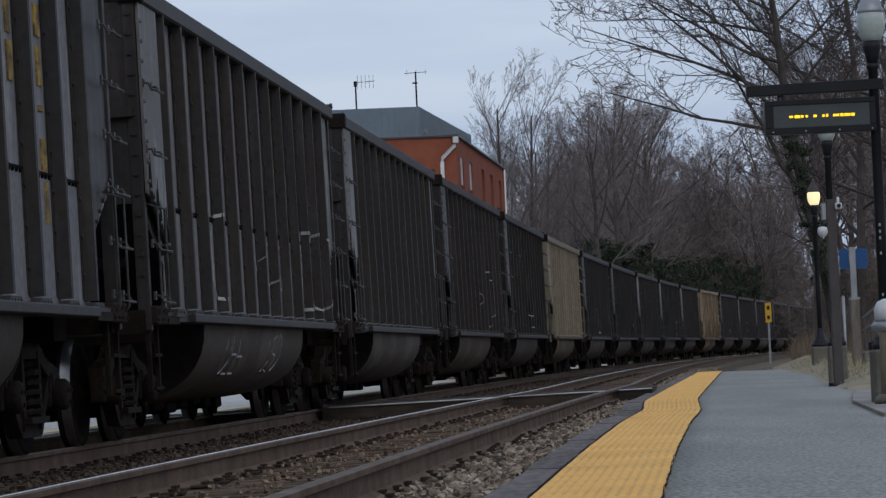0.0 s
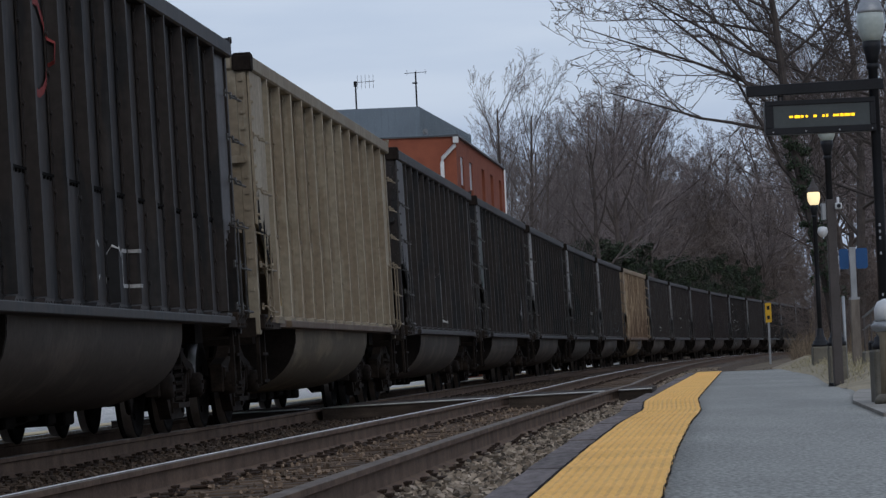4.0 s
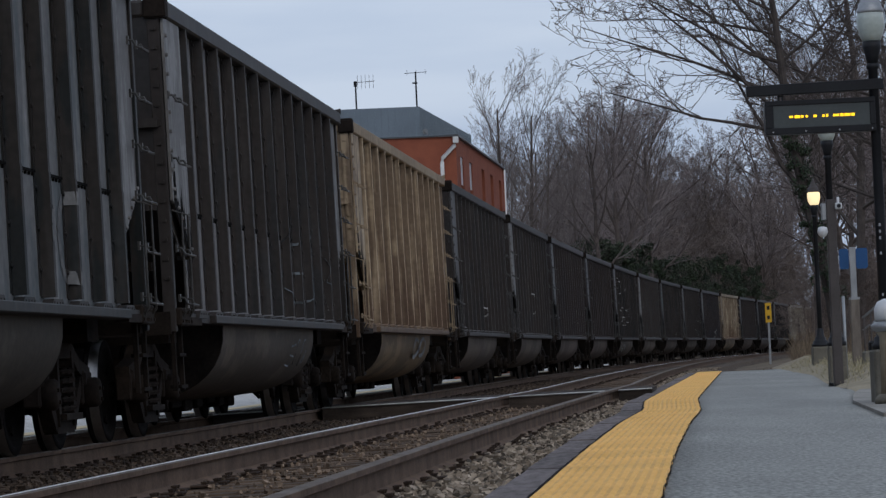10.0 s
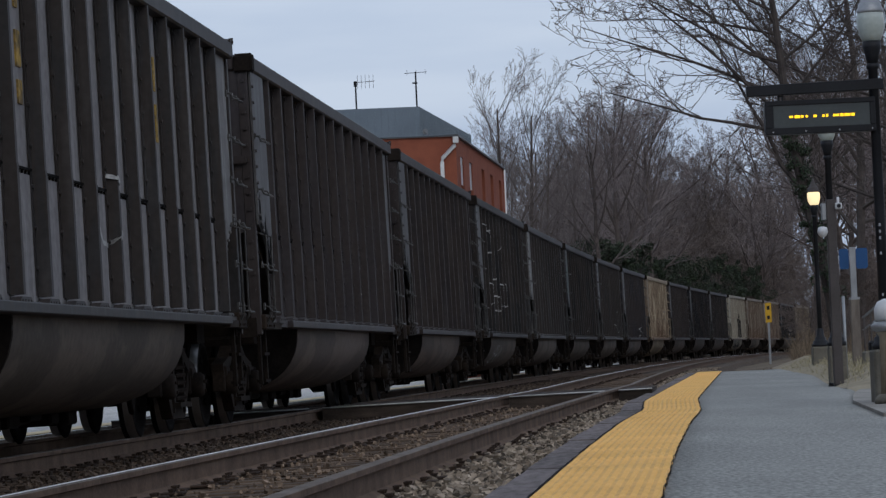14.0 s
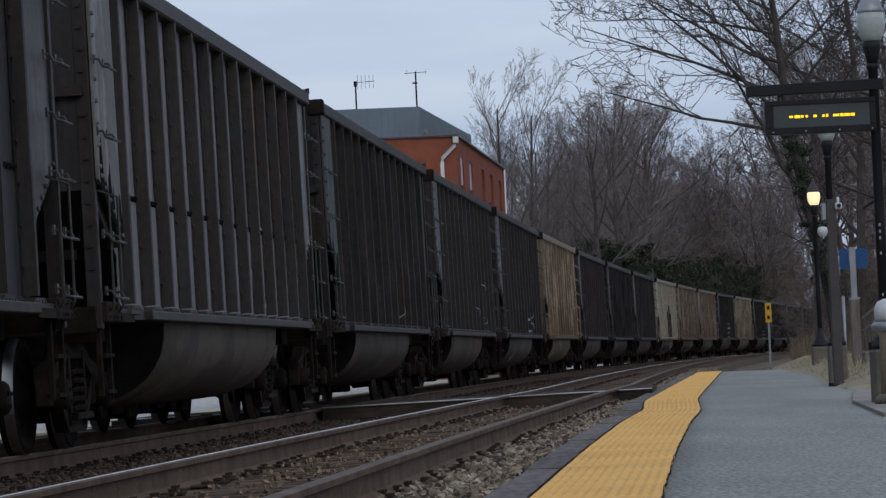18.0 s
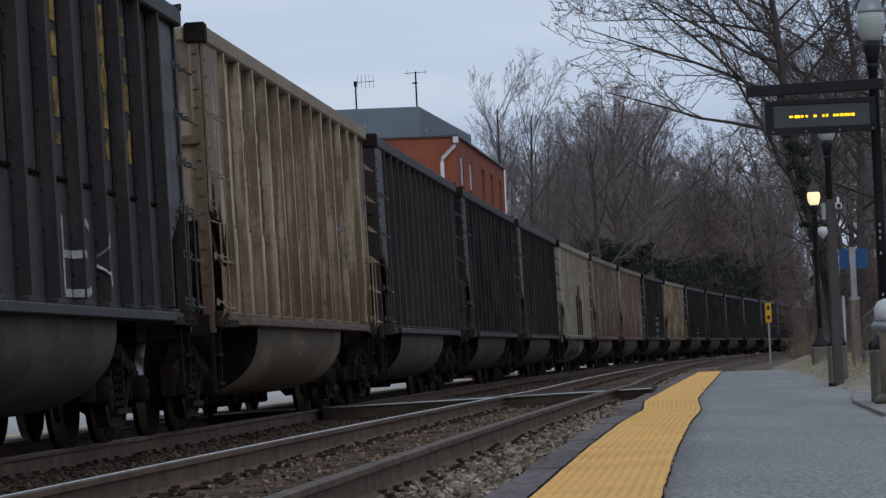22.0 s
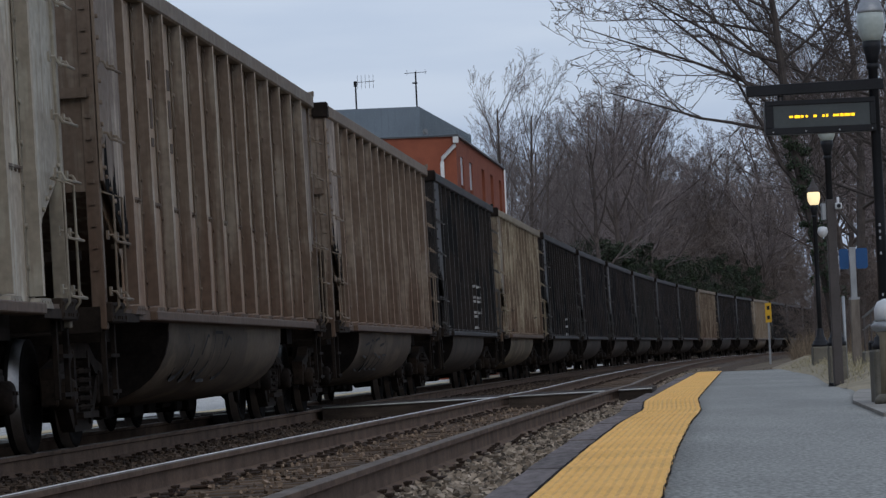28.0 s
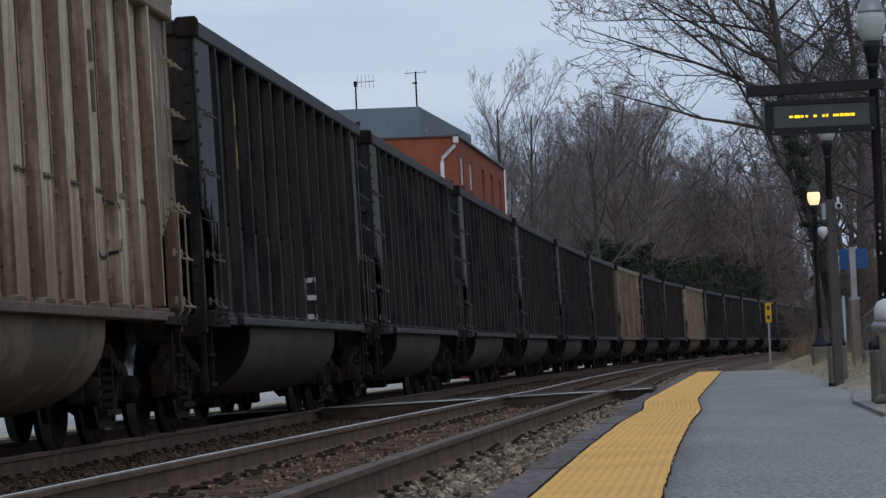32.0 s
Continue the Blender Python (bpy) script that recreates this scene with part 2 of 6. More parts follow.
M_TWIG = material("fine_winter_twigs", (0.245, 0.205, 0.198), (0.13, 0.107, 0.102), 0.95, 0, 2, 30, 0.0, rnd=0.3)
M_THICKET = material("brown_thicket_twigs", (0.185, 0.147, 0.128), (0.092, 0.073, 0.063), 0.95, 0, 2, 30, 0.0, rnd=0.3)
M_TWIG_PALE = material("pale_winter_twigs", (0.19, 0.163, 0.155), (0.105, 0.088, 0.082), 0.95, 0, 2, 30, 0.0, rnd=0.2)
M_SKY_SCREEN = material("brown_sky_screen", (0.12, 0.10, 0.092), (0.07, 0.058, 0.052), 0.95, 0, 0.15, 1.5, 0.0)
M_EVERGREEN = material("dark_evergreen_leaf", (0.040, 0.056, 0.028), (0.014, 0.020, 0.011), 0.6, 0, 1.5, 20, 0.0, rnd=0.6, island=True)
M_IVY = material("ivy_leaf", (0.04, 0.06, 0.03), (0.02, 0.028, 0.018), 0.55, 0, 1.5, 20, 0.0, rnd=0.5, island=True)
M_BRICK = material("red_brick", (0.29, 0.092, 0.052), (0.21, 0.065, 0.04), 0.9, 0, 2, 25, 0.2)
M_SIDING = material("blue_grey_metal_siding", (0.205, 0.25, 0.29), (0.165, 0.20, 0.235), 0.5, 0.2, 1.0, 20, 0.05)
M_TRIM_DARK = material("dark_metal_coping", (0.10, 0.10, 0.105), (0.07, 0.07, 0.072), 0.5, 0.3, 2, 20, 0.05)
M_PIPE = material("white_downpipe", (0.72, 0.71, 0.69), (0.58, 0.57, 0.55), 0.5, 0, 3, 30, 0.05)
M_SLIT = material("dark_window_reveal", (0.06, 0.045, 0.045), (0.03, 0.025, 0.025), 0.3, 0, 3, 30, 0.0)
M_BLIND = material("pale_window_blind", (0.82, 0.82, 0.82), (0.7, 0.7, 0.7), 0.8, 0, 3, 30, 0.0)
M_BLACK_METAL = material("black_painted_metal", (0.015, 0.016, 0.019), (0.010, 0.010, 0.012), 0.5, 0.0, 4, 40, 0.1)
M_GREY_POLE = material("grey_brown_painted_steel", (0.085, 0.075, 0.073), (0.06, 0.052, 0.05), 0.6, 0.1, 3, 40, 0.15)
M_STEEL = material("galvanised_steel", (0.36, 0.37, 0.38), (0.26, 0.27, 0.28), 0.5, 0.6, 4, 50, 0.1)
M_GLOBE = material("frosted_lamp_glass", (0.47, 0.51, 0.475), (0.36, 0.40, 0.37), 0.35, 0, 5, 30, 0.0)
M_GLOBE_LIT = material("lit_lamp_glass", (1.0, 0.80, 0.46), (1.0, 0.74, 0.38), 0.4, 0, 5, 30, 0.0, emit=0.85)
M_SCREEN = material("dark_grey_display_glass", (0.075, 0.085, 0.085), (0.06, 0.068, 0.068), 0.3, 0, 5, 30, 0.0)
M_LED = material("amber_display_dots", (1.0, 0.62, 0.02), (1.0, 0.55, 0.02), 0.5, 0, 5, 30, 0.0, emit=1.3)
M_SIGN_YELLOW = material("yellow_sign_sheet", (0.72, 0.42, 0.03), (0.6, 0.34, 0.03), 0.5, 0, 4, 30, 0.0)
M_SIGN_BLUE = material("blue_sign_sheet", (0.025, 0.085, 0.22), (0.02, 0.07, 0.18), 0.5, 0, 4, 30, 0.0)
M_WHITE_PLASTIC = material("white_plastic", (0.68, 0.69, 0.70), (0.55, 0.56, 0.57), 0.4, 0, 4, 30, 0.0)
M_WOODPOST = material("grey_weathered_post", (0.20, 0.175, 0.15), (0.12, 0.10, 0.085), 0.9, 0, 4, 40, 0.5, stretch=(4, 4, 1))
M_BEIGE = material("stained_beige_paint", (0.34, 0.295, 0.225), (0.24, 0.20, 0.145), 0.7, 0, 3, 30, 0.2)

# ---- builders ----


def part(name, bm, material_, parent=None, label="", at=None):
    """Links a bmesh or mesh as one object under its thing."""
    if isinstance(bm, bmesh.types.BMesh):
        me = bpy.data.meshes.new(name)
        bm.to_mesh(me)
        bm.free()
    else:
        me = bm
    if not me.materials:
        me.materials.append(material_)
    ob = new(name, me)
    ob.parent = parent
    if at is not None:
        ob.matrix_basis = at
    if label:
        ob["label"] = label
    return ob


def empty(name, m, label, category, group="", kind=""):
    ob = new(name)
    ob.empty_display_size = 0.2
    ob.matrix_basis = m
    return tagged(ob, label, category, group, kind)


def box(bm, x0, x1, y0, y1, z0, z1, bevel=0.0, m=None):
    vs = [bm.verts.new((x, y, z)) for x in (x0, x1) for y in (y0, y1) for z in (z0, z1)]
    if m is not None:
        for v in vs:
            v.co = m @ v.co
    fs = [bm.faces.new([vs[i] for i in f]) for f in ((0, 1, 3, 2), (4, 6, 7, 5), (0, 4, 5, 1), (2, 3, 7, 6), (0, 2, 6, 4), (1, 5, 7, 3))]
    if bevel > 0:
        bmesh.ops.bevel(bm, geom=list({e for f in fs for e in f.edges}), offset=bevel, segments=1, affect="EDGES")
    return bm


def boxed(*a, bevel=0.0):
    return box(bmesh.new(), *a, bevel=bevel)


def tube(bm, pts, radii, sides=8, caps=True):
    """A tube along points."""
    if not isinstance(radii, (list, tuple)):
        radii = [radii] * len(pts)
    pts = [Vector(p) for p in pts]
    rings = []
    up = Vector((0.13, 0.27, 0.95))
    for i, p in enumerate(pts):
        d = (pts[min(i + 1, len(pts) - 1)] - pts[max(i - 1, 0)]).normalized()
        ref = up if abs(d.dot(up)) < 0.93 else Vector((1, 0.1, 0))
        a = d.cross(ref).normalized()
        b = d.cross(a)
        rings.append([bm.verts.new(p + (a * math.cos(2 * math.pi * k / sides) + b * math.sin(2 * math.pi * k / sides)) * radii[i]) for k in range(sides)])
    for r0, r1 in zip(rings, rings[1:]):
        for k in range(sides):
            f = bm.faces.new((r0[k], r0[(k + 1) % sides], r1[(k + 1) % sides], r1[k]))
            f.smooth = sides > 5
    if caps:
        bm.faces.new(rings[0][::-1])
        bm.faces.new(rings[-1])
    return bm


def lathe(bm, profile, sides=20, centre=(0, 0, 0), axis="z"):
    """A turned solid from (radius, height) pairs."""
    rings = []
    for r, h in profile:
        ring = []
        for k in range(sides):
            a = 2 * math.pi * k / sides
            c, s = r * math.cos(a), r * math.sin(a)
            co = (c, s, h) if axis == "z" else ((c, h, s) if axis == "y" else (h, c, s))
            ring.append(bm.verts.new(Vector(co) + Vector(centre)))
        rings.append(ring)
    for r0, r1 in zip(rings, rings[1:]):
        for k in range(sides):
            f = bm.faces.new((r0[k], r0[(k + 1) % sides], r1[(k + 1) % sides], r1[k]))
            f.smooth = True
    bm.faces.new(rings[0][::-1])
    bm.faces.new(rings[-1])
    bmesh.ops.recalc_face_normals(bm, faces=bm.faces[:])
    return bm


def prism(bm, outline, y0, y1, axis="y"):
    """A flat outline of (a, b) pairs drawn out along an axis."""
    def co(a, b, c):
        return {"y": (a, c, b), "x": (c, a, b), "z": (a, b, c)}[axis]
    v0 = [bm.verts.new(co(a, b, y0)) for a, b in outline]
    v1 = [bm.verts.new(co(a, b, y1)) for a, b in outline]
    bm.faces.new(v0[::-1])
    bm.faces.new(v1)
    for k in range(len(outline)):
        j = (k + 1) % len(outline)
        bm.faces.new((v0[k], v0[j], v1[j], v1[k]))
    bmesh.ops.recalc_face_normals(bm, faces=bm.faces[:])
    return bm


# ---- the line of the tracks ----
# The train's near flank at s metres from beside the camera; k is the bend.
LINE = {}


def lay_line():
    k_at = lambda s: (-0.0198 + 0.6786 * min(max(s, 0), 250) / 100 - 0.2082 * (min(max(s, 0), 250) / 100) ** 2) * 1e-3
    x, y, a = -4.478, 0.0, radians(4.217)
    LINE[0] = (x, y, a)
    for s in range(0, 900):
        b = a + (k_at(s) + k_at(s + 1)) / 2
        x, y, a = x + (math.sin(a) + math.sin(b)) / 2, y + (math.cos(a) + math.cos(b)) / 2, b
        LINE[s + 1] = (x, y, a)
    x, y, a = LINE[0]
    for s in range(0, -700, -1):
        x, y = x - math.sin(a), y - math.cos(a)
        LINE[s - 1] = (x, y, a)


lay_line()


def rise(s):
    u = min(max(s, -20), 300) / 100
    return -0.2097 * u + 0.1475 * u * u - 0.0428 * u ** 3


def on_line(s, off=0.0, z=0.0):
    """A point beside the line: off metres to its right, z above the rail heads."""
    i = math.floor(s)
    f = s - i
    x0, y0, a0 = LINE[i]
    x1, y1, a1 = LINE[i + 1]
    x, y, a = x0 + (x1 - x0) * f, y0 + (y1 - y0) * f, a0 + (a1 - a0) * f
    return Vector((x + off * math.cos(a), y - off * math.sin(a), z + rise(s)))


def near_shift(s):
    return 0.564 * (min(max(s, 0), 52) / 50) ** 2


SEP = 3.60
TRAIN_MID = -1.60
NEAR_MID = SEP - 1.60

# ---- ground, tracks and platform ----


def sheet(name, xs, ys, height, mat_, **tags):
    bm = bmesh.new()
    grid = [[bm.verts.new((x, y, height(x, y))) for x in xs] for y in ys]
    for j in range(len(ys) - 1):
        for i in range(len(xs) - 1):
            bm.faces.new((grid[j][i], grid[j][i + 1], grid[j + 1][i + 1], grid[j + 1][i]))
    for f in bm.faces:
        f.smooth = True
    ob = part(name, bm, mat_)
    return tagged(ob, **tags)


def ground_height(x, y):
    d = x - on_line(min(max(y, -600), 850))[0]
    h = -0.42 + rise(y) * 0.6
    if d > 7 and y > 30:
        h += min((d - 7) * 0.05, 0.35)
    if y > 60 and 3.5 < d <= 40:
        h += min((d - 3.5) * 0.09, 0.8) * min((y - 60) / 40, 1)
    if d < -25 and y > 150:
        h += min((-d - 25) * 0.03, 5) * min((y - 150) / 80, 1)
    return h + 0.05 * noise.noise((x * 0.15, y * 0.15, 0))


gx = [-2500, -900, -300, -150, -90, -60, -40, -25, -16, -12, -9, -6, -4, -2, 0, 2, 4, 6, 8, 10, 13, 16, 20, 26, 34, 45, 60, 80, 110, 160, 320, 900, 2500]
gy = [-2500, -900, -300, -100, -30, 0] + list(range(10, 300, 8)) + [330, 400, 520, 700, 840, 1200, 2500]
sheet("ground", gx, gy, ground_height, M_GROUND, label="leaf-littered brown winter soil under trees and tracks", category="ground", kind="structure")


def ribbon(name, mat_, s0, s1, step, section, **tags):
    """A solid swept along the line; section(s) gives (off, z) pairs, counter-clockwise."""
    bm = bmesh.new()
    rows, s = [], s0
    while s <= s1 + 1e-6:
        rows.append([bm.verts.new(on_line(s, o, z)) for o, z in section(s)])
        s += step
    for a, b in zip(rows, rows[1:]):
        for k in range(len(a)):
            j = (k + 1) % len(a)
            bm.faces.new((a[k], a[j], b[j], b[k]))
    bm.faces.new(rows[0][::-1])
    bm.faces.new(rows[-1])
    bmesh.ops.recalc_face_normals(bm, faces=bm.faces[:])
    ob = part(name, bm, mat_)
    return tagged(ob, **tags) if tags else ob


TILT = 0.01665


def lift(off):
    """Both tracks lean a little away from the platform."""
    return (off + 1.6) * TILT


def bed(mid, w, top):
    return lambda s: ((mid(s) - w - 0.5, -0.6), (mid(s) + w + 0.3, -0.6), (mid(s) + w, top + lift(mid(s) + w)), (mid(s) - w, top + lift(mid(s) - w)))


ribbon("ballast_bed", M_BALLAST, -30, 330, 3, bed(lambda s: TRAIN_MID, 1.9, -0.19), label="dark oily crushed-stone bed under the freight track", category="track bed", kind="structure")
ribbon("ballast_bed", M_BALLAST, -30, 330, 3, bed(lambda s: NEAR_MID + near_shift(s), 1.62, -0.185), label="brown crushed-stone bed beside the platform", category="track bed", kind="structure")


def rail(mid, gauge_side, top, head):
    def section(s):
        c = mid(s) + gauge_side * 0.752
        return [(c + a, top + lift(c) + b) for a, b in ((-0.07, -0.172), (0.07, -0.172), (0.07, -0.158), (0.012, -0.135), (0.010, -0.045), (0.036, -0.036), (0.036, -0.006), (0.030, 0), (0.016, 0.0008), (-0.018, 0.0008), (-0.030, 0), (-0.036, -0.006), (-0.036, -0.036), (-0.010, -0.045), (-0.012, -0.135), (-0.07, -0.158))]
    ob = ribbon("rail", M_RAILSIDE, -30, 330, 1.5, section, label="rusty steel rail with a worn shiny head", category="rail", group="rails of the two tracks", kind="structure")
    ob.data.materials.append(head)
    ob.data.materials.append(M_RAILWORN)
    for f in ob.data.polygons[:-2]:
        k = f.index % 16
        f.material_index = 1 if k == 8 else (2 if k in (6, 7, 9, 10) else 0)


rail(lambda s: TRAIN_MID, 1, 0.0, M_RAILDULL)
rail(lambda s: TRAIN_MID, -1, 0.0, M_RAILDULL)
rail(lambda s: NEAR_MID + near_shift(s), -1, 0.026, M_RAILTOP)
rail(lambda s: NEAR_MID + near_shift(s), 1, 0.026, M_RAILWORN)

# Ties, with their plates and spikes
rng = random.Random(4)
tie_meshes = []
for k in range(4):
    bm = boxed(-1.25 - 0.03 * k, 1.24 + 0.02 * k, -0.11, 0.11, -0.17, 0.0, bevel=0.012)
    for v in bm.verts:
        v.co += Vector((rng.uniform(-0.01, 0.01), rng.uniform(-0.01, 0.01), rng.uniform(-0.012, 0.004)))
    me = bpy.data.meshes.new("tie")
    bm.to_mesh(me)
    bm.free()
    me.materials.append(M_TIE)
    tie_meshes.append(me)
bm = boxed(-0.17, 0.17, -0.09, 0.09, 0.0, 0.016, bevel=0.004)
for dx in (-0.10, 0.10):
    for dy in (-0.05, 0.05):
        box(bm, dx - 0.014, dx + 0.014, dy - 0.012, dy + 0.012, 0.016, 0.032)
        box(bm, dx - 0.018, dx + 0.018, dy - 0.016, dy + 0.016, 0.026, 0.036)
plate_mesh = bpy.data.meshes.new("tie_plate")
bm.to_mesh(plate_mesh)
bm.free()
plate_mesh.materials.append(M_PLATE)


def lay_ties(mid, label, s0, s1, pitch, top):
    track = empty("railway_track", Matrix(), label, "track", "two parallel tracks", "structure")
    s = s0
    while s < s1:
        if not 45.4 < s < 50.2:
            p, a = on_line(s, mid(s), top + lift(mid(s))), LINE[math.floor(s)][2]
            m = Matrix.Translation(p) @ Matrix.Rotation(-a + rng.uniform(-0.02, 0.02), 4, "Z")
            tie = part("tie", rng.choice(tie_meshes), M_TIE, track, at=m @ pose(rng.uniform(-0.05, 0.05), 0, 0, 0, -math.degrees(TILT), 0))
            for side in (-0.752, 0.752):
                part("tie_plate", plate_mesh, M_PLATE, tie, at=pose(side, 0, 0.0))
        s += pitch + rng.uniform(-0.03, 0.03)


lay_ties(lambda s: NEAR_MID + near_shift(s), "rusty rails spiked to dark timber ties", -10.0, 100.0, 0.52, -0.146)
lay_ties(lambda s: TRAIN_MID, "oily rails spiked to dark timber ties under the train", -10.0, 100.0, 0.52, -0.172)


def rocks(name, mat_, count, size, place, seed, **tags):
    """Loose angular stones joined into one object."""
    r = random.Random(seed)
    vs, fs = [], []
    cube = [(x, y, z) for x in (-1, 1) for y in (-1, 1) for z in (-1, 1)]
    faces = ((0, 1, 3, 2), (4, 6, 7, 5), (0, 4, 5, 1), (2, 3, 7, 6), (0, 2, 6, 4), (1, 5, 7, 3))
    for _ in range(count):
        p, k = place(r), len(vs)
        sz = r.uniform(*size)
        e = Euler((r.uniform(0, 6), r.uniform(0, 6), r.uniform(0, 6))).to_matrix()
        for c in cube:
            vs.append(p + e @ Vector((c[0] * sz * r.uniform(0.6, 1.1), c[1] * sz * r.uniform(0.5, 1.0), c[2] * sz * r.uniform(0.4, 0.8))))
        fs += [tuple(k + i for i in f) for f in faces]
    me = bpy.data.meshes.new(name)
    me.from_pydata(vs, [], fs)
    return tagged(part(name, me, mat_), kind="stuff", **tags)


def spot(o0, o1, s0, s1, z, shifted=True):
    def f(r):
        s = s0 + (s1 - s0) * r.random() ** 1.6
        off = r.uniform(o0, o1) + (near_shift(s) if shifted else 0)
        return on_line(s, off, z + lift(off) + r.uniform(-0.02, 0.012))
    return f


rocks("ballast", M_STONE, 14000, (0.010, 0.024), spot(NEAR_MID - 0.72, NEAR_MID + 0.72, 3, 100, -0.196), 1, label="brown crushed stone between the near rails", category="ballast")
rocks("ballast", M_STONE, 2200, (0.008, 0.020), spot(NEAR_MID - 0.70, NEAR_MID + 0.70, 3, 60, -0.140), 6, label="small brown stones strewn over the ties", category="ballast")
rocks("ballast", M_STONE_PALE, 26000, (0.009, 0.029), spot(NEAR_MID + 0.80, NEAR_MID + 1.60, 3, 110, -0.155), 2, label="pale grey crushed stone beside the platform edge", category="ballast")
rocks("ballast", M_STONE_OILY, 15000, (0.011, 0.027), spot(-0.75, NEAR_MID - 0.80, 12, 110, -0.178, False), 3, label="dark crushed stone between the two tracks", category="ballast")

# Platform: edges as (x, y) runs
LEFT_EDGE = ((-0.8, 0.0), (0.34, 14.34), (0.81, 20.4), (1.41, 27.66), (1.89, 32.64), (2.22, 38.03), (3.14, 48.13), (5.65, 75.43))
RIGHT_EDGE = ((-0.24, 0.0), (0.87, 13.9), (1.32, 19.61), (1.91, 26.56), (2.38, 31.6), (2.86, 38.4), (3.73, 48.13), (6.19, 75.43))
BACK_EDGE = ((3.0, 0.0), (3.2, 20.0), (3.46, 26.5), (4.0, 32.0), (4.89, 40.35), (5.11, 44.67), (6.4, 58.4), (7.5, 75.43))


def edge_at(run, y):
    """The edge's x at y, its corners eased."""
    return sum(edge_raw(run, y + d) for d in (-0.7, -0.35, 0.0, 0.35, 0.7)) / 5


def edge_raw(run, y):
    for (x0, y0), (x1, y1) in zip(run, run[1:]):
        if y <= y1 or (x1, y1) == run[-1]:
            return x0 + (x1 - x0) * (y - y0) / (y1 - y0)


PZ = -0.03
bm = bmesh.new()
ys = [-12 + 1.25 * i for i in range(71)]
rows = []
for y in ys:
    a, b = edge_at(RIGHT_EDGE, y) - 0.07, edge_at(BACK_EDGE, y)
    row = []
    for k in range(9):
        x = a + (b - a) * k / 8
        row.append(bm.verts.new((x, y, PZ + 0.004 * noise.noise((x * 0.7, y * 0.25, 3)))))
    rows.append(row)
for r0, r1 in zip(rows, rows[1:]):
    for k in range(8):
        f = bm.faces.new((r0[k], r0[k + 1], r1[k + 1], r1[k]))
        f.smooth = True
low = [[bm.verts.new((v.co.x, v.co.y, -0.6)) for v in (r[0], r[-1])] for r in rows]
for (r0, l0), (r1, l1) in zip(zip(rows, low), zip(rows[1:], low[1:])):
    bm.faces.new((r0[0], r1[0], l1[0], l0[0]))
    bm.faces.new((r0[-1], l0[1], l1[1], r1[-1]))
bm.faces.new([*rows[-1], low[-1][1], low[-1][0]])
tagged(part("platform", bm, M_ASPHALT), "worn grey asphalt station platform", "platform", kind="structure")

# Yellow tactile strip, tile by tile, with its raised domes
TILE, TW = 0.60, 0.56
bm = boxed(-TW / 2, TW / 2, -TILE / 2 + 0.0035, TILE / 2 - 0.0035, -0.03, 0.0, bevel=0.003)
for i in range(12):
    for j in range(12):
        cx, cy = -TW / 2 + 0.025 + i * 0.0464, -TILE / 2 + 0.025 + j * 0.05
        lo = [bm.verts.new((cx + 0.014 * a, cy + 0.014 * b, 0.0)) for a, b in ((-1, -1), (1, -1), (1, 1), (-1, 1))]
        hi = [bm.verts.new((cx + 0.010 * a, cy + 0.010 * b, 0.0075)) for a, b in ((-1, -1), (1, -1), (1, 1), (-1, 1))]
        bm.faces.new(hi).material_index = 1
        for k in range(4):
            bm.faces.new((lo[k], lo[(k + 1) % 4], hi[(k + 1) % 4], hi[k])).material_index = 1
tile_mesh = bpy.data.meshes.new("tactile_tile")
bm.to_mesh(tile_mesh)
bm.free()
tile_mesh.materials.append(M_TACTILE)
tile_mesh.materials.append(M_DOME)
strip = empty("tactile_strip", Matrix(), "yellow tactile warning strip of domed tiles along the platform edge", "tactile paving", kind="structure")
y = -8.0
while y < 75.2:
    xm, xn = (edge_at(LEFT_EDGE, y) + edge_at(RIGHT_EDGE, y)) / 2, (edge_at(LEFT_EDGE, y + 0.6) + edge_at(RIGHT_EDGE, y + 0.6)) / 2
    a = math.atan2(xn - xm, 0.6)
    part("tactile_tile", tile_mesh, M_TACTILE, strip, at=pose(xm, y, PZ + 0.012 + rng.uniform(-0.002, 0.002), 0, 0, -math.degrees(a)) @ Matrix.Diagonal(((edge_at(RIGHT_EDGE, y) - edge_at(LEFT_EDGE, y)) * math.cos(a) / TW, 1, 1, 1)))
    y += TILE * math.cos(a)

# Dark ragged joints along both sides of the strip
for run, off, w0, nm in ((LEFT_EDGE, -0.006, 0.010, "strip and the timbers"), (RIGHT_EDGE, 0.0015, 0.0028, "strip and the asphalt")):
    bm = bmesh.new()
    last = None
    for k in range(880):
        y = -8.3 + k * 0.095
        x = edge_at(run, y) + off + 0.010 * noise.noise((y * 2.3, off * 90, 0.4))
        w = w0 * (1 + 0.7 * noise.noise((y * 3.1, 5.0, off * 50)))
        row = [bm.verts.new((x - w, y, PZ + 0.004)), bm.verts.new((x - w * 0.6, y, PZ + 0.0135)), bm.verts.new((x + w * 0.6, y, PZ + 0.0135)), bm.verts.new((x + w, y, PZ + 0.004))]
        if last:
            for i in range(3):
                bm.faces.new((last[i], last[i + 1], row[i + 1], row[i]))
        last = row
    tagged(part("joint_sealant", bm, M_UNDER), "ragged black joint between the yellow " + nm, "joint", kind="structure")

